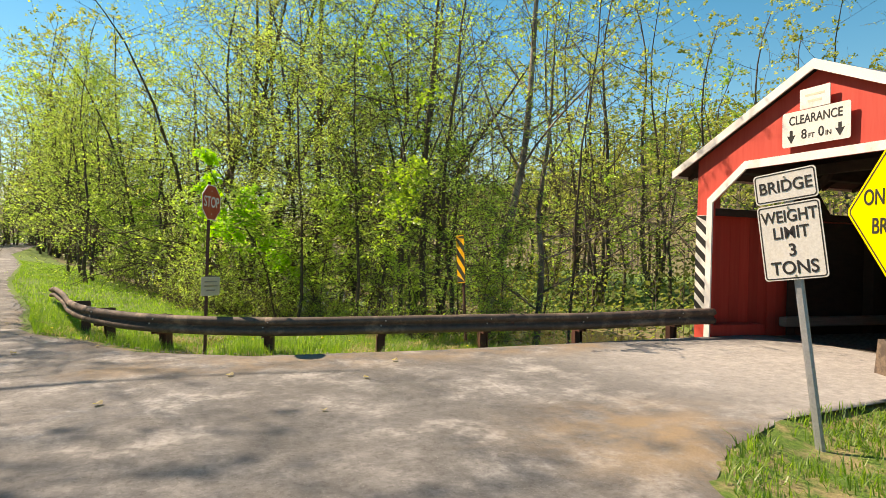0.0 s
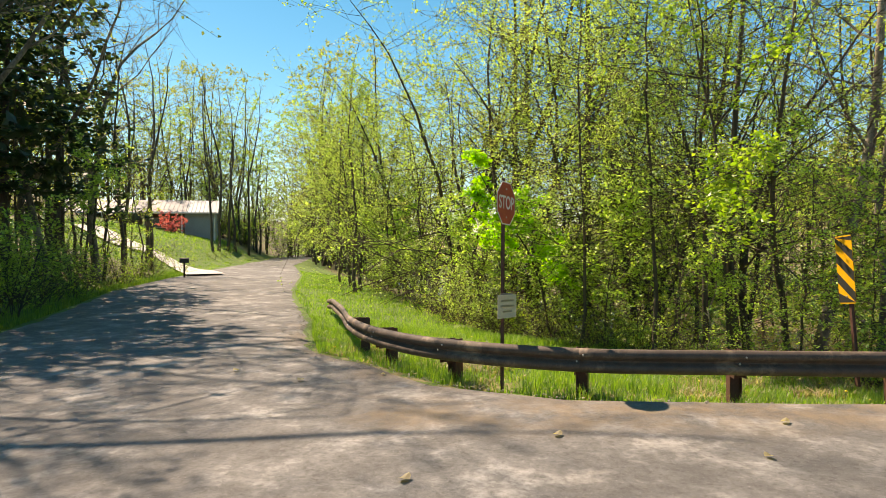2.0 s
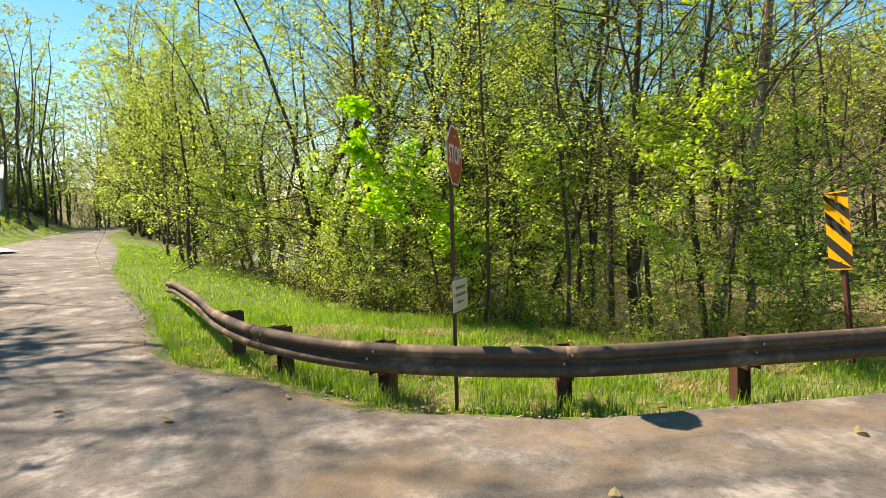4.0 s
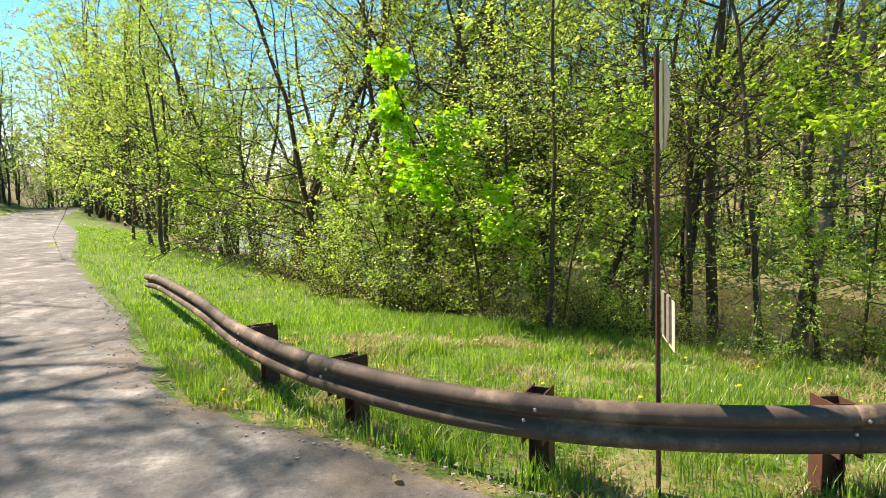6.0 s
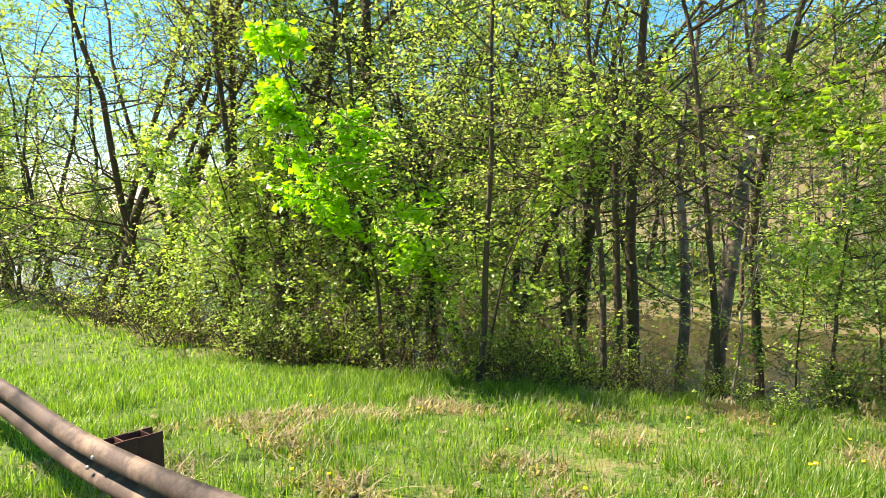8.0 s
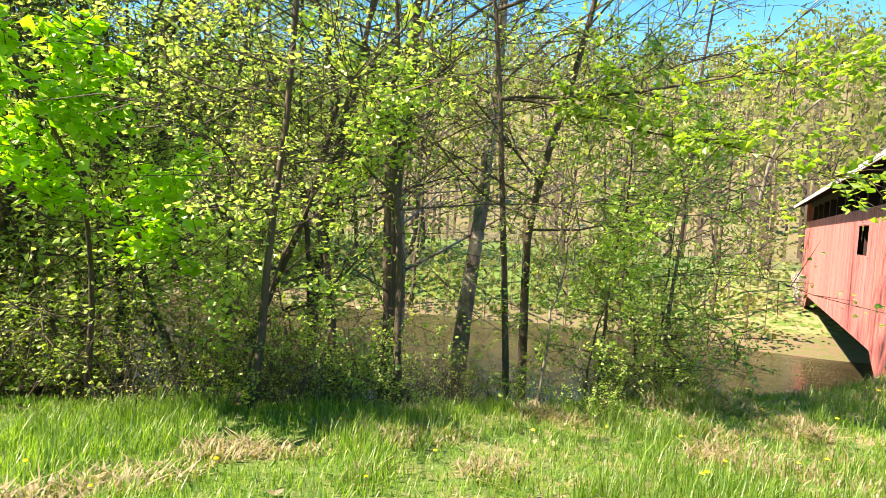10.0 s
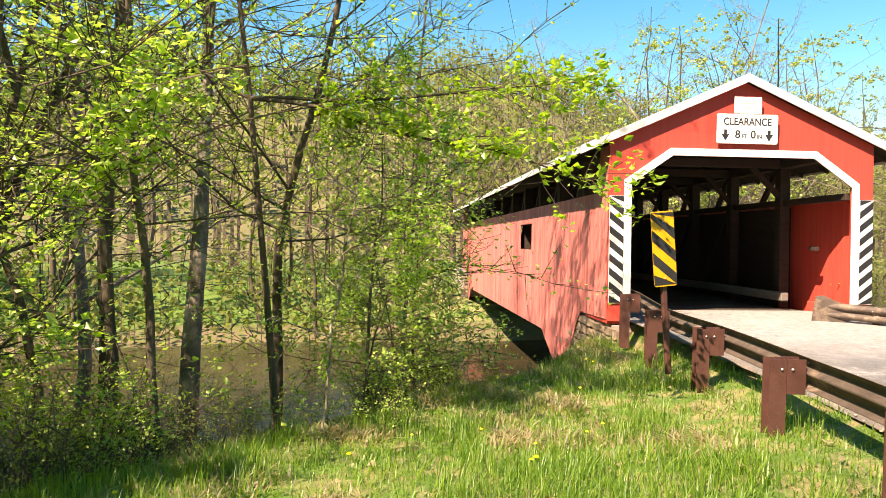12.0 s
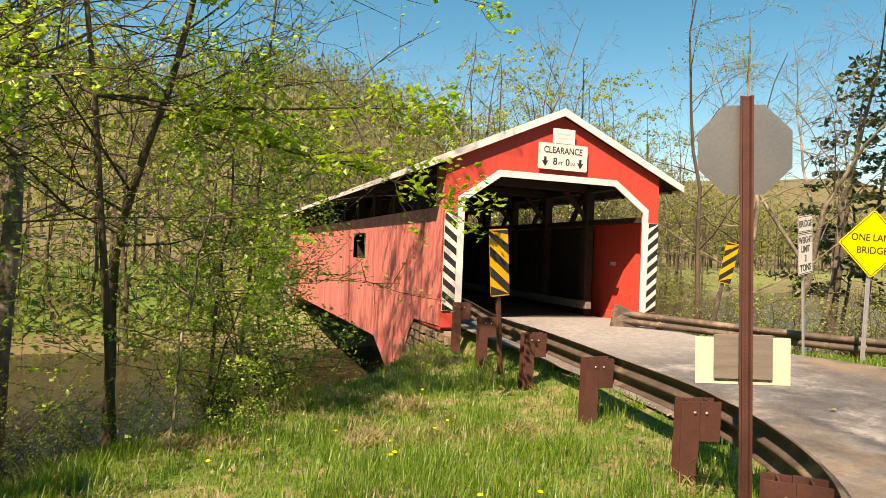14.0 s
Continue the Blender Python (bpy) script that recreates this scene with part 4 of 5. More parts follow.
kind("maple", make_tree(random.Random(5), 7.2, 0.055, (0.03, 0.0), 0.36, 15, 4, 4, 0.22, 12, 0.16, 0.25), "young maple with bright green leaves", "tree", M_BARK, M_LEAFMAPLE, (-10.3, -7.35, 2.2, 0.86), "maples")
kind("leaner", make_tree(random.Random(6), 13, 0.11, (-0.28, 0.1), 0.2, 18, 5, 4, 0.28, 11, 0.11, 0.6), "dark leaning tree with thin foliage", "tree", M_BARK, M_LEAF, (-25, -15.0, 0.2, 1), "woodland by the river")
kind("sycamore", make_tree(random.Random(7), 17, 0.2, (0.1, -0.04), 0.22, 17, 5, 5, 0.40, 5, 0.11, 0.4), "old river tree with mottled pale upper bark", "tree", M_PALEBARK, M_LEAF, (-11.2, 2.1, 2.4, 0.9), "woodland by the river")
kind("dark", make_tree(random.Random(19), 11, 0.14, (0.16, 0.1), 0.26, 22, 5, 4, 0.42, 4, 0.105, 0.42, fork=2), "dark forked tree with fine twigs and thin sprays of leaves", "tree", M_BARK, M_LEAF, (-11.6, -1.4, 0.8, 1.1), "woodland by the river")
kind("spread", make_tree(random.Random(23), 14, 0.12, (0.05, 0.03), 0.1, 22, 5, 3, 0.4, 8, 0.105, 0.16), "woodland tree with level sprays of yellow-green leaves", "tree", M_BARK, M_LEAF, (-19.0, -9.6, 0.0, 1), "woodland by the river")
kind("sapling", make_tree(random.Random(13), 6.0, 0.035, (0.1, 0.05), 0.25, 17, 3, 3, 0.33, 13, 0.11, 0.35, sides=5), "thin sapling with layered fresh leaves", "tree", M_BARK, M_LEAF, (-13.5, -7.6, 0.0, 1), "saplings")
kind("far_bud", make_tree(random.Random(14), 18, 0.17, (0.05, 0.06), 0.18, 13, 3, 2, 0.38, 12, 0.21, 0.5, sides=4), "tall tree in yellow-green bud among the woods", "tree", M_BARK, M_LEAFBUD, (-20, 17, 0.0, 1), "woods further off")
kind("far_leaf", make_tree(random.Random(15), 14, 0.13, (0.10, 0.04), 0.1, 13, 3, 2, 0.44, 13, 0.21, 0.3, sides=4), "leafy tree among the woods", "tree", M_BARK, M_LEAF, (-26, 14, 0.0, 1), "woods further off")
kind("far_bare", make_tree(random.Random(16), 18, 0.17, (0.02, 0.0), 0.25, 13, 4, 2, 0.28, 2, 0.12, 0.8, sides=4), "bare grey tree among the woods", "tree", M_BARK, M_LEAFBUD, (-30, -34, 0.0, 1), "woods further off")
kind("conifer", make_conifer(random.Random(8)), "dark evergreen with drooping boughs", "tree", M_BARK, M_NEEDLE, (-19, -29, 0.0, 1.1), "evergreens")
kind("shrub", make_shrub(random.Random(9), 2.0, 9, 46, 0.08), "leafy green shrub on the bank", "shrub", M_BARK, M_LEAFDEEP, (-6.1, -3.9, 0.0, 0.6), "bank shrubs")
kind("thicket", make_shrub(random.Random(10), 2.0, 11, 20, 0.065), "twiggy brown thicket with a few leaves", "shrub", M_BARK, M_LEAFBUD, (-11, -7.3, 0.0, 0.6), "bank shrubs")
kind("yew", make_shrub(random.Random(12), 2.2, 11, 50, 0.095), "bright green shrub with large fresh leaves", "shrub", M_BARK, M_LEAF, (-4.2, -2.4, 0.0, 0.6), "bank shrubs")

def make_overhang(rng):
    """A small tree whose low limbs reach out before the bridge eave."""
    w = Wood(rng)
    trunk = w.path(Vector((0, 0, -0.5)), Vector((0.02, 0, 1)), 9.2, 8, 0.05, 0.03)
    w.limb(trunk, 0.06, 0.015, 6)
    for f, d, ln, n in ((4, Vector((1, -0.46, 0.0)), 4.1, 56), (4, Vector((0.95, -0.25, 0.05)), 3.9, 44), (5, Vector((1, 0.0, 0.25)), 4.6, 16), (6, Vector((0.8, -0.4, 0.5)), 4.0, 14), (6, Vector((-0.7, -0.5, 0.4)), 3.0, 10), (7, Vector((0.3, 0.8, 0.5)), 2.6, 10), (4, Vector((-0.8, 0.4, 0.4)), 2.6, 10)):
        limb = w.path(trunk[f], d, ln, 8, 0.07, -0.004)
        w.limb(limb, 0.028, 0.006, 5)
        for k in range(n):
            q = limb[rng.randint(2, 8)]
            b = w.path(q, d + Vector((rng.gauss(0, 0.8), rng.gauss(0, 0.8), rng.gauss(-0.1, 0.4))), rng.uniform(0.35, 0.95), 3, 0.2)
            w.limb(b, 0.007, 0.002, 3)
            for _ in range(20):
                w.leaf(b[rng.randint(0, 2)].lerp(b[3], rng.random()) + Vector([rng.gauss(0, 0.05) for _ in range(3)]), rng.uniform(0.06, 0.12))
    return w


kind("overhang", make_overhang(random.Random(17)), "small tree with low leafy limbs reaching towards the bridge eave", "tree", M_BARK, M_LEAFDEEP, (-5.9, -4.3, 0.0, 1.0), "leaning trees")


def river_tree(seed, label, foot, spine, r, bark=M_BARK, leaf=M_LEAF, **more_of_it):
    """A tree that is told from its neighbours: a trunk of its own run, from its foot on the bank."""
    x, y = foot
    z = land(x, y)
    pts = [(0, 0, -0.4)] + [(a - x, b - y, c - z) for a, b, c in spine]
    h = pts[-1][2]
    shape = dict(first=0.3, n1=20, n2=5, n3=4, reach=0.32, leaves=9, size=0.07, rise=0.35)
    shape.update(more_of_it)
    plant(make_tree(random.Random(seed), h, r, spine=pts, **shape), "tree", label, "tree", Matrix.Translation((x, y, z)), bark, leaf, "woodland by the river")


river_tree(51, "tall river tree, dark below and pale mottled above", (-7.85, -1.8), [(-7.87, -1.35, -0.3), (-7.9, -0.8, 1.6), (-7.95, -0.1, 4.1), (-8.2, 0.4, 8.0), (-8.6, 0.9, 13), (-8.8, 1.2, 17)], 0.19, M_PALEBARK, leaves=5, first=0.34, n1=18, reach=0.26, rise=0.7)
river_tree(52, "slim tree bowing over in an arc above the bank", (-8.35, -5.0), [(-8.7, -4.5, 0.0), (-9.15, -4.2, 1.2), (-9.7, -4.1, 2.1), (-10.6, -4.3, 2.75), (-12.0, -4.8, 3.2)], 0.075, n1=12, leaves=5, reach=0.5, first=0.45, sides=6)
river_tree(53, "upright river tree with grey-brown bark", (-8.45, -3.0), [(-8.45, -3.15, 0.2), (-8.4, -3.2, 2.5), (-8.2, -3.1, 5.5), (-8.3, -2.8, 9), (-8.1, -2.6, 13)], 0.13, n1=18, reach=0.26)
river_tree(54, "dark tree with a bent trunk among the twigs", (-8.0, -4.0), [(-8.05, -4.0, 0.8), (-8.3, -3.85, 3.0), (-8.75, -3.8, 4.3), (-8.5, -3.7, 6.5), (-8.9, -3.6, 10)], 0.085, n1=20, reach=0.36, rise=0.25)
river_tree(55, "dark many-branched tree with fine twigs and small leaves", (-6.2, -2.9), [(-6.15, -3.05, 0.0), (-6.1, -3.2, 1.4), (-5.75, -3.5, 2.8), (-5.3, -3.5, 4.5), (-5.0, -3.3, 7.2), (-4.7, -3.0, 10.5)], 0.085, n1=34, n2=6, n3=5, reach=0.32, leaves=4, size=0.075, rise=0.4, first=0.26)
river_tree(56, "thin pale sapling leaning on the edge of the bank", (-5.3, -5.1), [(-5.2, -5.0, 0.3), (-5.05, -4.95, 1.5), (-4.85, -4.9, 2.7), (-4.8, -4.8, 3.6)], 0.024, M_PALEBARK, n1=12, n2=3, n3=3, leaves=5, size=0.07, reach=0.3, sides=5)
river_tree(57, "thick straight woodland tree behind a maple", (-14.2, -5.6), [(-14.2, -5.6, 1.0), (-14.1, -5.5, 5), (-14.2, -5.4, 10), (-14.0, -5.3, 17)], 0.19, leaf=M_LEAFBUD, first=0.25, n1=18, reach=0.24, rise=0.6)
river_tree(58, "straight dark woodland tree on the bank", (-17.6, -7.8), [(-17.6, -7.7, 1.0), (-17.5, -7.6, 6), (-17.7, -7.5, 16)], 0.16, leaf=M_LEAFBUD, first=0.2, n1=20, reach=0.26, rise=0.6)
river_tree(59, "slim leaning tree at the water side", (-9.7, -3.6), [(-9.9, -3.5, 0.8), (-10.3, -3.4, 3), (-10.4, -3.2, 6), (-10.2, -3.0, 9)], 0.07, n1=18, reach=0.34, rise=0.25)
river_tree(60, "straight stem wound with vines", (-12.5, -6.0), [(-12.45, -5.9, 0.5), (-12.5, -5.8, 4), (-12.4, -5.7, 9)], 0.06, n1=20, reach=0.3, leaves=6, first=0.12, rise=0.2)
river_tree(61, "young tree with a wide crown of pale yellow-green leaves", (-8.0, -7.0), [(-7.9, -6.9, 1.0), (-7.6, -7.0, 3.5), (-7.3, -7.1, 6.0), (-7.2, -7.0, 9.8)], 0.055, leaf=M_LEAFPALE, n1=34, n2=5, n3=4, reach=0.23, leaves=14, size=0.062, first=0.24, rise=0.14, sides=6)
river_tree(62, "slim twiggy tree close by the bridge side", (-4.3, -0.6), [(-4.25, -0.5, 0.5), (-4.1, -0.4, 3.5), (-3.9, 0.0, 7), (-3.8, 0.3, 10.5)], 0.05, n1=24, n2=6, n3=4, reach=0.2, leaves=1, size=0.07, rise=0.5, first=0.2, sides=6)
river_tree(63, "young bank tree with crowded fresh leaves", (-4.9, -3.5), [(-4.85, -3.4, 0.6), (-4.7, -3.3, 2.2), (-4.6, -3.2, 4.2)], 0.035, n1=24, n2=4, n3=4, reach=0.42, leaves=9, size=0.07, rise=0.12, first=0.14, sides=5)
river_tree(64, "young bank tree with level leafy twigs", (-4.2, -2.6), [(-4.2, -2.5, 0.3), (-4.1, -2.5, 1.8), (-3.9, -2.4, 3.2)], 0.03, n1=20, n2=4, n3=4, reach=0.45, leaves=8, size=0.07, rise=0.15, first=0.14, sides=5)
river_tree(65, "slim tree spreading leafy limbs above the grassy bank", (-6.9, -5.6), [(-7.0, -5.5, 0.8), (-7.2, -5.5, 3), (-7.1, -5.6, 6), (-6.7, -5.7, 9.5)], 0.06, leaf=M_LEAFPALE, n1=26, reach=0.26, leaves=12, size=0.06, rise=0.15, first=0.28)
# trees that stand out, each in its place
for key, x, y, turn, s in (("dark", -13.2, -4.4, 4.0, 1.1), ("spread", -15.6, -7.4, 1.0, 0.95), ("spread", -22.5, -10.6, 2.0, 1.1), ("spread", -12.6, -2.4, 3.0, 1.0),
                           ("bud", -19.5, -9.4, 0.6, 1.0), ("leaner", -28, -15.2, 0.0, 1.0), ("leaner", -31, -16.2, 0.3, 1.1),
                           ("leafy", -34, -17.5, 0.3, 1.1), ("maple", -30, -12.6, 0.3, 1.0),
                           ("leafy", -12.0, -4.0, 3.6, 0.8), ("leafy", -13.6, -6.9, 2.0, 0.8), ("sapling", -8.9, -6.2, 4.4, 0.9)):
    more(key, x, y, turn, s)
# the belt of woodland on the near bank
for k in range(25):
    x = -14 - 22 * R.random() ** 1.1
    lo, hi = line(x, BANK), line(x, SHORE)
    more(R.choice(["spread", "leafy", "bud", "leaner", "spread", "spread"]), x, R.uniform(lo + 1.0, hi), None, R.uniform(0.75, 1.15))
for k in range(18):
    x = -12 - 22 * R.random() ** 1.2
    lo, hi = line(x, BANK), line(x, SHORE)
    more("sapling", x, lo + 0.4 + (hi - lo) * 0.6 * R.random(), None, R.uniform(0.6, 1.2))
for k in range(40):
    x = R.uniform(-95, -32)
    lo, hi = line(x, BANK), line(x, SHORE)
    more(R.choice(["far_bud", "far_leaf", "far_leaf"]), x, R.uniform(lo + 0.5, hi), None, R.uniform(0.7, 1.1))
# the far bank
for k in range(74):
    x = R.uniform(-62, 34)
    y = line(x, FAR) + R.uniform(0.6, 9)
    if -3 < x < 8 and y < 32 or -24 < x < 0 and k % 3:
        continue
    more(R.choice(["far_bud", "far_leaf", "far_bud", "far_bare"]), x, y, None, R.uniform(0.55, 1.0))
for k in range(50):
    x = R.uniform(-72, -20)
    more(R.choice(["far_bud", "far_leaf", "far_bud"]), x, line(x, FAR) + R.uniform(5, 16), None, R.uniform(0.9, 1.3))
# bare trees around the far end of the bridge and to its right
for x, y, s in ((6.5, 34, 1.0), (13, 26, 1.0), (18, 27, 1.1), (11, 21.5, 0.8), (-3, 36, 1.0)):
    more("bare", x, y, None, s)
for k in range(40):
    x = R.uniform(9, 62)
    more(R.choice(["far_bare", "far_bare", "far_bud"]), x, line(x, FAR) + R.uniform(0.5, 14), None, R.uniform(0.7, 1.1))
for k in range(7):
    x = R.uniform(10, 34)
    more("far_bare", x, R.uniform(line(x, BANK) + 1.5, line(x, SHORE)), None, R.uniform(0.6, 0.9))
for x, y, s in ((21.5, 8.3, 0.8), (25, 9.5, 0.9)):
    more("conifer", x, y, None, s)
# south of the road: tall bare trees close to it, thicker woods behind
for k in range(11):
    x = -27 + 3.4 * k + R.uniform(-0.8, 0.8)
    more(R.choice(["bare", "bare", "bare"]), x, line(x, SOUTH) - R.uniform(1.8, 5.5), None, R.uniform(1.0, 1.25))
for k in range(40):
    x = R.uniform(-62, 2)
    d = 4 + 26 * R.random()
    if x < -36 and d < 12 + (-36 - x) * 0.45:
        continue
    more(R.choice(["far_bare", "far_leaf", "far_bud", "far_bare"]) if x < -18 else "far_bare", x, line(x, SOUTH) - d, None, R.uniform(0.8, 1.15))
for x, d, s in ((-25, 3.5, 1.1), (-22, 6, 1.0), (-17.5, 4.2, 1.0), (-14, 5.5, 1.05), (-20, 4.0, 1.1)):
    more("conifer", x, line(x, SOUTH) - d, None, s)
for x, d, s in ((-9.4, 1.4, 1.2), (-6.2, 1.4, 1.2), (-3.5, 2.0, 1.15), (-0.6, 1.6, 1.3), (2.0, 2.0, 1.3), (5.2, 1.6, 1.35), (8.4, 1.6, 1.3), (11, 1.8, 1.3), (13.5, 2.5, 1.3)):
    more("bare" if int(x) % 2 else "bud", x, line(x, SOUTH) - d, None, s)
for x, d, s in ((-33, 2.2, 0.9), (-36, 3.4, 1.0), (-40, 2.6, 0.9), (-29, 2.4, 0.8), (-43, 4.0, 1.0)):
    more("far_bare", x, line(x, SOUTH) - d, None, s)
# the thick wall of brush where the road leaves
for k in range(26):
    x = R.uniform(-38, -19)
    more(R.choice(["far_leaf", "far_bud", "far_bare"]), x, line(x, SOUTH) - R.uniform(1.5, 9), None, R.uniform(0.45, 0.8))
for k in range(22):
    x = R.uniform(-30, -8)
    more(R.choice(["shrub", "yew", "shrub", "thicket"]), x, line(x, SOUTH) - R.uniform(0.8, 3.5), None, R.uniform(0.9, 1.5))
for x, y, key, s in ((12.5, 4.2, "sycamore", 0.8), (17, 6.5, "bare", 0.9), (22, 9.5, "bare", 1.0), (9.5, 3.2, "far_bare", 0.7)):
    more(key, x, y, None, s)
# road's end and behind the house
for k in range(72):
    x = R.uniform(-128, -92)
    y = R.uniform(-70, -14)
    if not line(x, SOUTH) - 1.5 < y < line(x, NORTH) + 1.5 and not (x > -100 and y < -42):
        more(R.choice(["far_leaf", "far_bud", "far_leaf"]), x, y, None, 1.7)
for k in range(26):
    more(R.choice(["far_leaf", "far_bud", "far_leaf"]), R.uniform(-112, -50), R.uniform(-82, -62), None, 1.3)
for k in range(34):
    x = R.uniform(-100, -66)
    more(R.choice(["far_leaf", "far_bud", "far_leaf"]), x, line(x, NORTH) + R.uniform(1.0, 9), None, R.uniform(1.1, 1.6))
for k in range(30):
    x = R.uniform(-128, -104)
    more(R.choice(["far_bud", "far_leaf"]), x, R.uniform(-62, -24), None, R.uniform(1.0, 1.5))
for k in range(26):
    more(R.choice(["shrub", "shrub", "yew"]), R.uniform(-110, -103), R.uniform(-56, -26), None, 3.0)
for x, y, s in ((-68, -38.6, 1.2), (-72, -39.5, 1.3), (-78, -40.6, 1.4), (-83, -41.0, 1.3), (-90, -41.6, 1.5)):
    more("far_bare", x, y, None, s)
for x, y in ((-62, -36.3), (-66, -37.4), (-70, -38.2), (-74, -38.8)):
    more("shrub", x, y, None, 0.9)
# twiggy brush along the top of the bank, with a gap that lets the river show
for k in range(44):
    x = R.uniform(-13.5, -6.9)
    more(R.choice(["thicket", "thicket", "shrub", "thicket", "yew"]), x, line(x, BANK) + R.uniform(0.3, 2.6), None, R.uniform(0.4, 0.75))
for k in range(12):
    x = R.uniform(-5.4, -3.0)
    more(R.choice(["thicket", "shrub", "yew"]), x, line(x, BANK) + R.uniform(0.5, 2.4), None, R.uniform(0.3, 0.6))
more("yew", -4.55, -5.2, 0.5, 0.36)
for k in range(9):
    x = R.uniform(-7.0, -5.5)
    more(R.choice(["thicket", "thicket", "shrub"]), x, line(x, BANK) + R.uniform(0.3, 1.4), None, R.uniform(0.28, 0.42))
# shrubs along the top of the bank and under the trees
for k in range(62):
    x = -8.5 - 26 * R.random() ** 1.4
    lo, hi = line(x, BANK), line(x, SHORE)
    y = lo + (hi - lo) * R.random() ** 1.8 + 0.4
    more(R.choice(["shrub", "thicket", "yew", "thicket"]), x, y, None, R.uniform(0.5, 1.0))
for x, y, s in ((-9.4, -6.4, 0.7), (-10.6, -7.3, 0.6), (-11.9, -8.0, 0.7), (-13.2, -8.9, 0.7), (-14.6, -9.8, 0.7), (-12.6, -7.2, 0.8), (-16, -10.2, 0.8), (-18, -11, 0.8), (-3.7, -2.9, 0.5), (-4.5, -2.2, 0.7)):
    more(R.choice(["yew", "shrub", "thicket"]), x, y, None, s)
for x, y, s in ((-8.0, -5.6, 0.7), (-8.7, -5.9, 0.8), (-9.6, -6.0, 0.8), (-10.4, -6.6, 0.9), (-11.3, -6.9, 0.9), (-12.2, -7.6, 0.9), (-9.0, -4.4, 1.0), (-10.2, -4.9, 1.0), (-11.4, -5.6, 1.1), (-4.6, -3.7, 0.6), (-7.4, -6.2, 0.45), (-6.8, -5.9, 0.5), (-7.9, -6.0, 0.55)):
    more(R.choice(["yew", "thicket", "shrub"]), x, y, None, s * 0.85)
for x, y, s in ((-4.2, -2.3, 0.5), (-9.2, -4.7, 0.8), (-10.6, -5.7, 0.9), (-11.8, -6.3, 0.9), (-12.4, -8.7, 0.8), (-4.9, -4.2, 0.6), (-4.4, -3.2, 0.6)):
    more("sapling", x, y, None, s)
for k in range(14):
    x = R.uniform(8.5, 22)
    more("thicket", x, line(x, BANK) + R.uniform(0.6, 3.5), None, R.uniform(1.1, 1.5))
for k in range(14):
    x = R.uniform(-20, -5)
    more(R.choice(["shrub", "yew", "sapling"]), x, line(x, SOUTH) - R.uniform(0.9, 2.4), None, R.uniform(0.9, 1.3))
for k in range(34):
    x = R.uniform(-44, -4)
    more(R.choice(["shrub", "thicket", "shrub"]), x, line(x, SOUTH) - R.uniform(1.2, 6), None, R.uniform(0.8, 1.4))
for k in range(16):
    x = R.uniform(5.8, 15)
    more(R.choice(["thicket", "shrub", "thicket"]), x, line(x, BANK) + R.uniform(0.4, 4.5), None, R.uniform(0.8, 1.3))
for k in range(16):
    x = R.uniform(8, 24)
    more(R.choice(["shrub", "thicket"]), x, line(x, BANK) + R.uniform(0.5, 3), None, R.uniform(0.5, 0.9))

# the wooded shore to the right of the bridge
for k in range(14):
    x = R.uniform(8, 27)
    more(R.choice(["far_bud", "far_bare", "far_bud"]), x, line(x, FAR) + R.uniform(0.5, 6), None, R.uniform(0.6, 0.9))
for k in range(9):
    x = R.uniform(7, 16)
    more("thicket", x, line(x, SHORE) - R.uniform(0.2, 3.0), None, R.uniform(1.2, 1.6))


distant_trees()


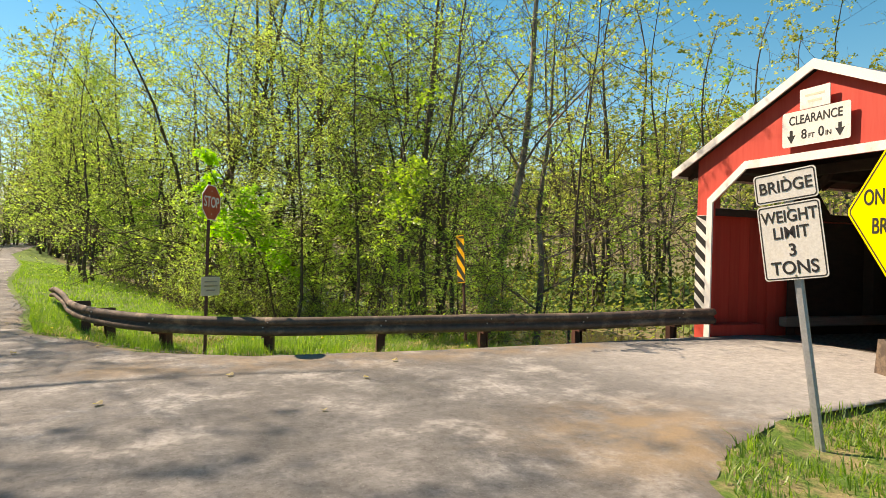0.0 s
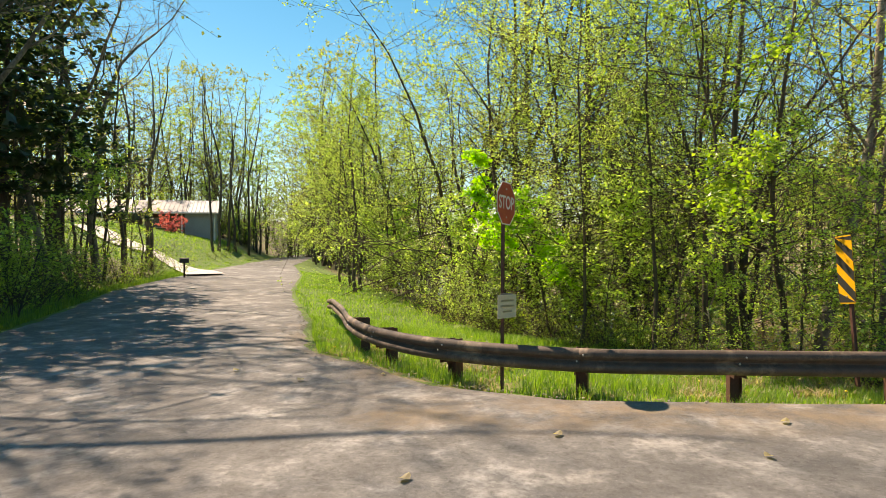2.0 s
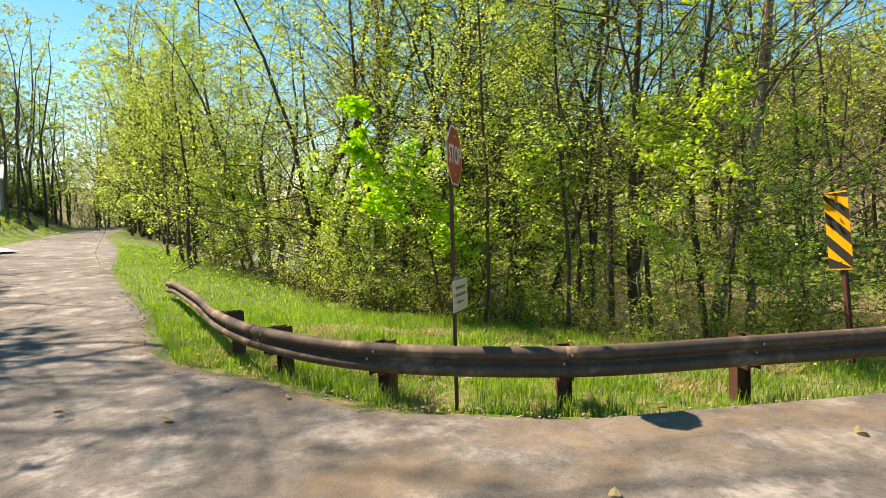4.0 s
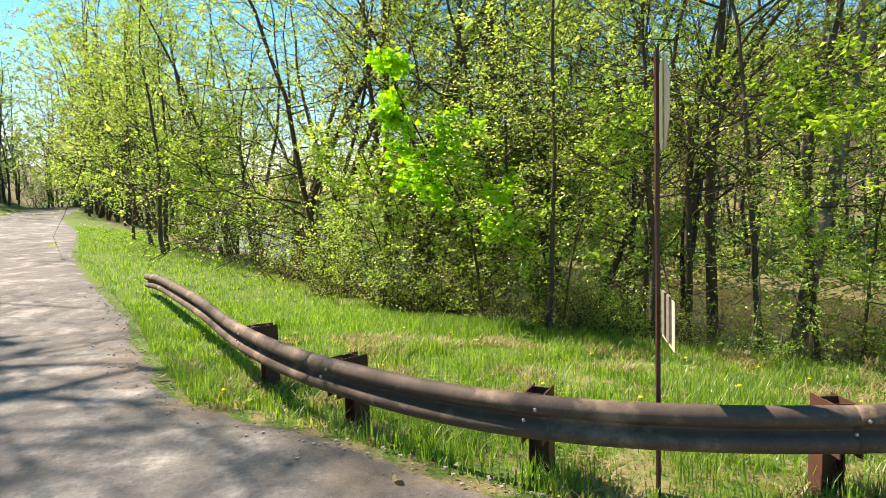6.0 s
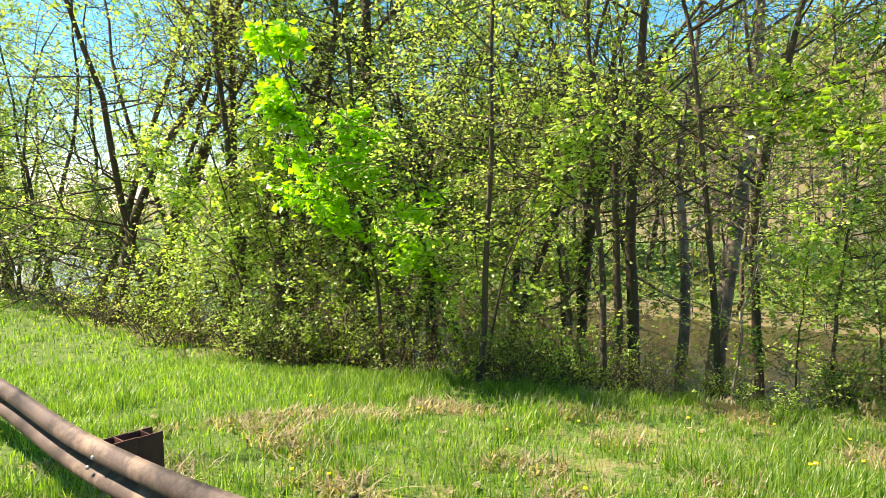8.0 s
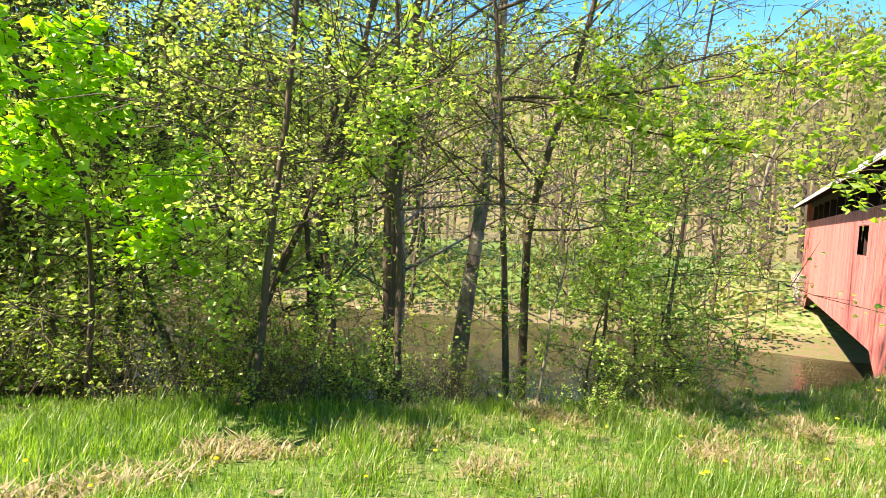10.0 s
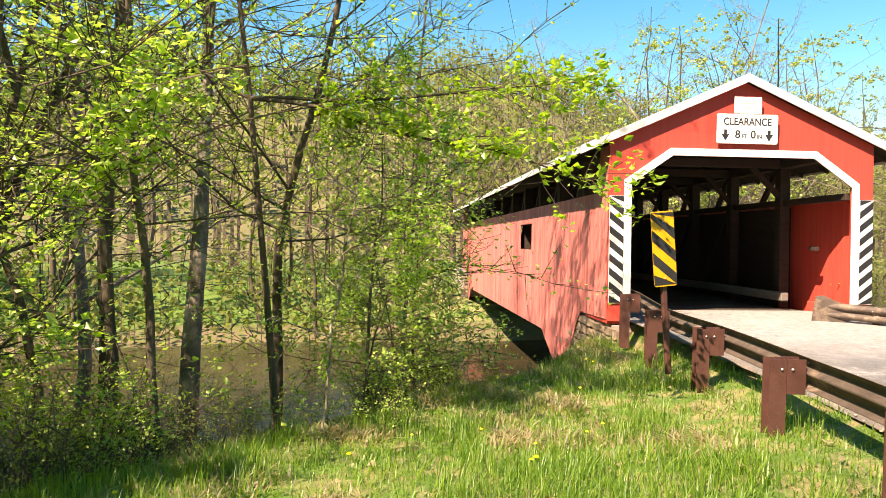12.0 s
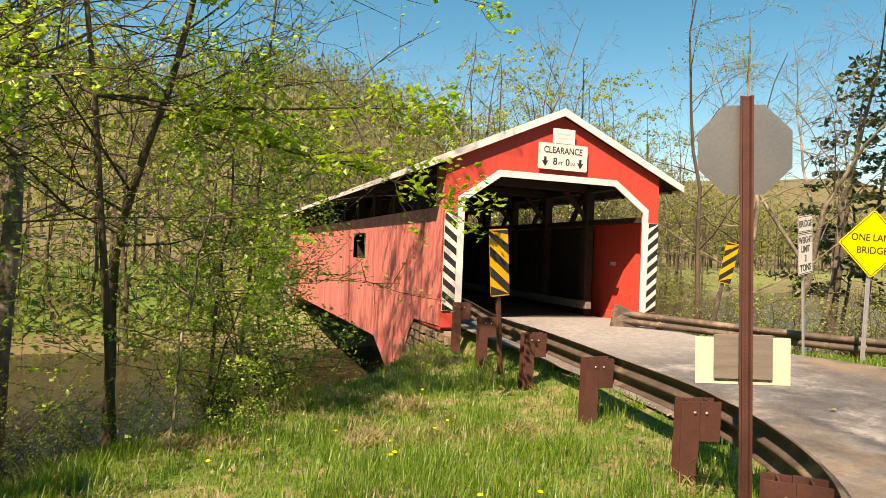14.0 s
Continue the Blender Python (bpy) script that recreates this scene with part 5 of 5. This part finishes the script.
def far_woods():
    """The wooded hillside over the river and beyond the road: trunks, limbs and clumps of small leaf cards."""
    rng = random.Random(21)
    v, f, lv, lf = [], [], [], []
    spots = []
    while len(spots) < 1800:
        x, y = rng.uniform(-190, 150), 36 + 205 * rng.random() ** 1.2
        d = y - line(x, FAR)
        if d > 16:
            spots.append((x, y))
    for _ in range(260):
        x = rng.uniform(-200, 60)
        spots.append((x, line(x, SOUTH) - rng.uniform(34, 100)))
    while len(spots) < 2240:
        x, y = rng.uniform(-190, -98), rng.uniform(-110, 20)
        if not line(x, SOUTH) - 3 < y < line(x, NORTH) + 3:
            spots.append((x, y))
    for _ in range(480):
        x = rng.uniform(0, 170)
        spots.append((x, line(x, FAR) + rng.uniform(10, 190)))
    low = []
    for _ in range(620):
        x = rng.uniform(-60, 50)
        y = line(x, FAR) + 0.2 + 14 * rng.random() ** 1.5
        if not -1.5 < x < 6.5:
            low.append((x, y))
    for k, (x, y) in enumerate(spots + low):
        z, h = land(x, y), rng.uniform(9, 17) if k < len(spots) else rng.uniform(2, 5)
        b = len(v)
        r = 0.18 if k < len(spots) else 0.03
        v += [(x - r, y, z - 1), (x + r, y, z - 1), (x, y + r, z - 1), (x, y, z + h)]
        f += [(b, b + 1, b + 3), (b + 1, b + 2, b + 3), (b + 2, b, b + 3)]
        for _ in range(8 if k < len(spots) else 2):
            a, q = rng.uniform(0, 6.28), rng.uniform(0.3, 0.8)
            ln = h * 0.3 * (1.1 - q)
            b = len(v)
            px, py, pz = x + ln * math.cos(a), y + ln * math.sin(a), z + h * q + ln * 0.9
            v += [(x, y, z + h * q), (x, y, z + h * q + 0.12), (px, py, pz)]
            f.append((b, b + 1, b + 2))
        for _ in range(30):
            q = rng.random()
            rr = h * (0.24 if k < len(spots) else 0.6) * math.sqrt(rng.random()) * (1.15 - 0.8 * abs(q - 0.35))
            a = rng.uniform(0, 6.28)
            c = Vector((x + rr * math.cos(a), y + rr * math.sin(a), z + h * ((0.22 if k < len(spots) else 0.02) + 0.8 * q)))
            fine = (0.65 if y < 60 else 1.4) if k < len(spots) else 0.36
            d = Vector((rng.gauss(0, 1), rng.gauss(0, 1), rng.gauss(0, 0.7))).normalized() * rng.uniform(0.2, 0.55) * fine
            e = d.orthogonal().normalized() * rng.uniform(0.18, 0.42) * fine
            b = len(lv)
            lv += [c - d, c + e, c + d, c - e]
            lf.append((b, b + 1, b + 2, b + 3))
    t = thing("far_woods", "hillside woods in thin yellow-green spring leaf", "woods", kind="stuff")
    from_arrays("trunks", v, f, M_BARK, t)
    from_arrays("foliage", lv, lf, M_LEAFFAR, t)


far_woods()


# ---- grass ----
def blades(name, label, spots, material, hmin, hmax, width, seed, lay=0.35):
    rng = np.random.RandomState(seed)
    v, f = [], []
    for x, y in spots:
        z = land(x, y) - 0.02
        a, h = rng.uniform(0, 6.28), rng.uniform(hmin, hmax)
        bend = rng.normal(0, lay) * h
        dx, dy = math.cos(a), math.sin(a)
        w = width * rng.uniform(0.6, 1.3)
        b = len(v)
        v += [(x - dy * w, y + dx * w, z), (x + dy * w, y - dx * w, z),
              (x + dx * bend * 0.35 + dy * w * 0.8, y + dy * bend * 0.35 - dx * w * 0.8, z + h * 0.6), (x + dx * bend * 0.35 - dy * w * 0.8, y + dy * bend * 0.35 + dx * w * 0.8, z + h * 0.6),
              (x + dx * bend, y + dy * bend, z + h)]
        f += [(b, b + 1, b + 2, b + 3), (b + 3, b + 2, b + 4)]
    ob = from_arrays(name, v, f, material)
    tagged(ob, label, "grass", kind="stuff")


def verge_spots(n, seed, xlo, xhi, clump, pad=0.15, past=1.0):
    rng = np.random.RandomState(seed)
    out = []
    while len(out) < n:
        x = rng.uniform(xlo, xhi)
        lo, hi = line(x, NORTH) + pad, line(x, BANK) + past
        if hi <= lo:
            continue
        y = lo + (hi - lo) * rng.rand()
        if rng.rand() * 1.2 < 0.55 + clump * noise.noise((x * 1.4, y * 1.4, seed)) + clump * 0.6 * noise.noise((x * 0.5, y * 0.5, 9)):
            out.append((x, y))
    return out


blades("verge_grass", "lush green spring grass on the verge", verge_spots(60000, 1, -12, 0.0, 0.55), M_GRASS, 0.03, 0.13, 0.006, 2, 0.6)
blades("verge_grass", "green grass along the far roadside", verge_spots(16000, 4, -45, -12, 0.6), M_GRASS, 0.04, 0.16, 0.011, 3, 0.6)
blades("tall_grass", "tall tufts of grass by the rail and the bank edge", [p for p in verge_spots(34000, 6, -9, 0.0, 2.2) if noise.noise((p[0] * 1.1, p[1] * 1.1, 4.4)) > -0.12], M_GRASS, 0.08, 0.28, 0.0045, 5, 0.6)
blades("dry_grass", "straw-coloured dead grass and leaves between the green", [p for p in verge_spots(26000, 8, -7.5, -0.5, 2.2, 0.3, 1.2) if noise.noise((p[0] * 0.9, p[1] * 0.9, 2.2)) + 0.14 * (p[0] < -2.8) > 0.09], M_DRYGRASS, 0.03, 0.13, 0.012, 6, 1.6)
blades("roadside_grass", "grass patch under the bridge signs", [p for p in verge_spots(14000, 9, 5.0, 12, 0.9, 0.02, 1.0)], M_GRASS, 0.04, 0.17, 0.007, 7, 0.8)


def lawn_spots(n, seed):
    rng = np.random.RandomState(seed)
    xs = rng.uniform(-90, -41, n)
    return [(x, line(x, SOUTH) - 0.4 - 15 * rng.rand()) for x in xs]


blades("lawn_grass", "bright mown lawn before the house", lawn_spots(9000, 22), M_GRASS, 0.08, 0.2, 0.05, 23, 1.0)


def south_spots(n, seed):
    rng = np.random.RandomState(seed)
    xs = rng.uniform(-45, -2, n)
    return [(x, line(x, SOUTH) - 0.1 - 2.2 * rng.rand() ** 1.5) for x in xs]


blades("roadside_grass", "grass along the wooded side of the road", south_spots(12000, 10), M_GRASS, 0.06, 0.26, 0.01, 8)


# ---- house over the road ----
def house():
    t = thing("house", "single-storey grey house with a pale metal roof and a porch", "house", pose(-83, -44.0, land(-83, -46) + 0.1, 0, 0, 19) @ Matrix.Scale(1.22, 4))
    part("wall", box((-9, -16, -3.0), (0, -3.2, 2.7)), M_BROWNWALL, t, "brown shaded porch wall")
    part("wall", box((-9, -3.2, -3.0), (1.8, 0, 2.7)), M_GREYSIDING, t, "grey sided end wing")
    slope = [(2.4, 2.6), (-4, 4.4), (-10.2, 2.6), (-10.2, 2.5), (-4, 4.25), (2.4, 2.45)]
    part("roof", prism(slope, (-16.6, -3.05)), M_GREYROOF, t, "grey metal roof")
    wing = part("wing_roof", prism(slope, (-3.0, 0.5)), M_HOUSEROOF, t, "pale ribbed metal roof")
    for k in range(9):
        y = -2.95 + 0.42 * k
        part("rib", prism([(2.4, 2.61), (-4, 4.41), (-4, 4.48), (2.4, 2.68)], (y, y + 0.07)), M_HOUSEROOF, wing)
    for k in range(27):
        y = -16.5 + 0.5 * k
        part("rib", prism([(2.4, 2.61), (-4, 4.41), (-4, 4.45), (2.4, 2.65)], (y, y + 0.05)), M_GREYROOF, t)
    part("gutter", box((2.4, -16.6, 2.42), (2.52, 0.5, 2.56), 0.02), M_WHITE, t, "white gutter")
    part("corner_board", box((1.8, -0.12, -3.0), (1.86, 0.03, 2.6)), M_WHITE, t)
    part("porch_floor", box((0, -16, -3.0), (2.1, -3.25, 0.1)), M_CONCRETE, t)
    for y in (-15.6, -11.5, -7.4, -3.5):
        part("porch_post", box((1.85, y - 0.08, 0.1), (2.0, y + 0.08, 2.5)), M_WHITE, t)
    for y, w in ((-14, 1.6), (-10, 1.0), (-6, 1.6)):
        wd = part("window", box((0.001, y - w / 2, 0.9 if w > 1.2 else 0.1), (0.06, y + w / 2, 2.1), 0.01), M_WHITE, t)
        part("pane", box((0.061, y - w / 2 + 0.08, 1.0 if w > 1.2 else 0.2), (0.068, y + w / 2 - 0.08, 2.02)), M_GLASS, wd)


house()


def driveway():
    pts = [(-38, -27.8), (-44, -31), (-47.3, -33.8), (-48.2, -36.2), (-48.4, -39), (-53, -45)]
    c = curve([(x, y, 0) for x, y in pts], 0.8)
    v, f = [], []
    for i, p in enumerate(c):
        d = (c[min(i + 1, len(c) - 1)] - c[max(0, i - 1)]).normalized()
        for s in (-1.3, 0, 1.3):
            x, y = p.x - d.y * s, p.y + d.x * s
            v.append((x, y, land(x, y) + 0.15))
    for i in range(len(c) - 1):
        for k in range(2):
            f.append((i * 3 + k, i * 3 + k + 1, i * 3 + k + 4, i * 3 + k + 3))
    tagged(from_arrays("driveway", v, f, M_CONCRETE), "pale concrete driveway climbing to the house", "driveway", kind="structure")


driveway()


def mailbox():
    t = thing("mailbox", "black mailbox on a wooden post by the driveway", "mailbox", pose(-36, -28.5, land(-36, -28.5), 0, 0, 20))
    part("post", box((-0.06, -0.06, -0.3), (0.06, 0.06, 1.0), 0.01), M_SHADEWOOD, t)
    pts = [(-0.14, 1.0), (0.14, 1.0), (0.14, 1.2)] + [(0.14 * math.cos(radians(a)), 1.2 + 0.14 * math.sin(radians(a))) for a in range(20, 180, 20)] + [(-0.14, 1.2)]
    part("box", prism(pts, (-0.3, 0.3)), M_BLACK, t)


mailbox()
plant(make_shrub(random.Random(31), 2.2, 16, 120, 0.14), "azalea", "pink flowering shrub on the lawn before the house", "shrub", stand(-74, -46.4, 0, 1.3), M_BARK, M_REDBUD)


# ---- small things on the verge ----
def dandelion():
    t = thing("dandelion", "yellow dandelion in the grass", "flower", group="dandelions")
    bm = bmesh.new()
    bmesh.ops.create_uvsphere(bm, u_segments=8, v_segments=4, radius=0.02, matrix=Matrix.Translation((0, 0, 0.115)) @ Matrix.Diagonal((1, 1, 0.45, 1)))
    part("flower_head", bm, M_BRIGHTYELLOW, t)
    part("stem", tube([(0, 0, -0.02), (0.004, 0, 0.06), (0, 0, 0.11)], [0.003, 0.003, 0.003], 5), M_GRASS, t)
    return t


first = dandelion()
first.matrix_basis = stand(-2.6, -6.2)
for x, y in verge_spots(30, 12, -8, -0.3, 0.8, 0.2, -0.5):
    copy_thing(first, stand(x, y, R.uniform(0, 6), R.uniform(0.8, 1.3)))


def fallen_leaf(rng):
    t = thing("fallen_leaf", "curled brown dead leaf on the ground", "leaf", group="dead leaves")
    a = [Vector((0.055 * math.cos(k), 0.035 * math.sin(k), 0.012 + 0.012 * math.cos(2 * k))) for k in (i * math.pi / 4 for i in range(8))]
    from_arrays("blade", [Vector((0, 0, 0.004))] + a, [(0, i + 1, (i + 1) % 8 + 1) for i in range(8)], M_DRYGRASS, t)
    return t


leaf1 = fallen_leaf(random.Random(2))
leaf1.matrix_basis = stand(-3.1, -7.0)
for x, y in verge_spots(70, 14, -8, -0.6, 1.2, -0.4, 0.3) + [(1.2, -9.0), (2.4, -10.4), (3.4, -8.1), (0.8, -6.6), (4.0, -11.2), (-1.6, -12.2), (-2.4, -13.4), (1.9, -7.3)]:
    copy_thing(leaf1, Matrix.Translation((x, y, land(x, y) + 0.03)) @ Matrix.Rotation(R.uniform(0, 6), 4, "Z") @ Matrix.Scale(R.uniform(0.7, 1.3), 4))


def gravel(n=1100):
    """Loose stones along the broken edge of the asphalt."""
    rng = random.Random(41)
    v, f = [], []
    while len(f) < n * 6:
        x = rng.uniform(-14, 4.6)
        y = line(x, NORTH) + rng.gauss(0.02, 0.22)
        if -0.05 < x < 4.86 and y > -1.4:
            continue
        s = 0.003 + 0.011 * rng.random() ** 2.5
        z = land(x, y) + 0.018
        b = len(v)
        v += [(x + s * rng.uniform(0.6, 1.3) * a, y + s * rng.uniform(0.6, 1.3) * c, z + s * 0.6 * d) for a in (-1, 1) for c in (-1, 1) for d in (-1, 1)]
        f += [(b, b + 1, b + 3, b + 2), (b + 4, b + 6, b + 7, b + 5), (b, b + 4, b + 5, b + 1), (b + 2, b + 3, b + 7, b + 6), (b, b + 2, b + 6, b + 4), (b + 1, b + 5, b + 7, b + 3)]
    tagged(from_arrays("gravel", v, f, M_GRAVEL), "loose tan gravel along the road edge", "gravel", kind="stuff")


gravel()
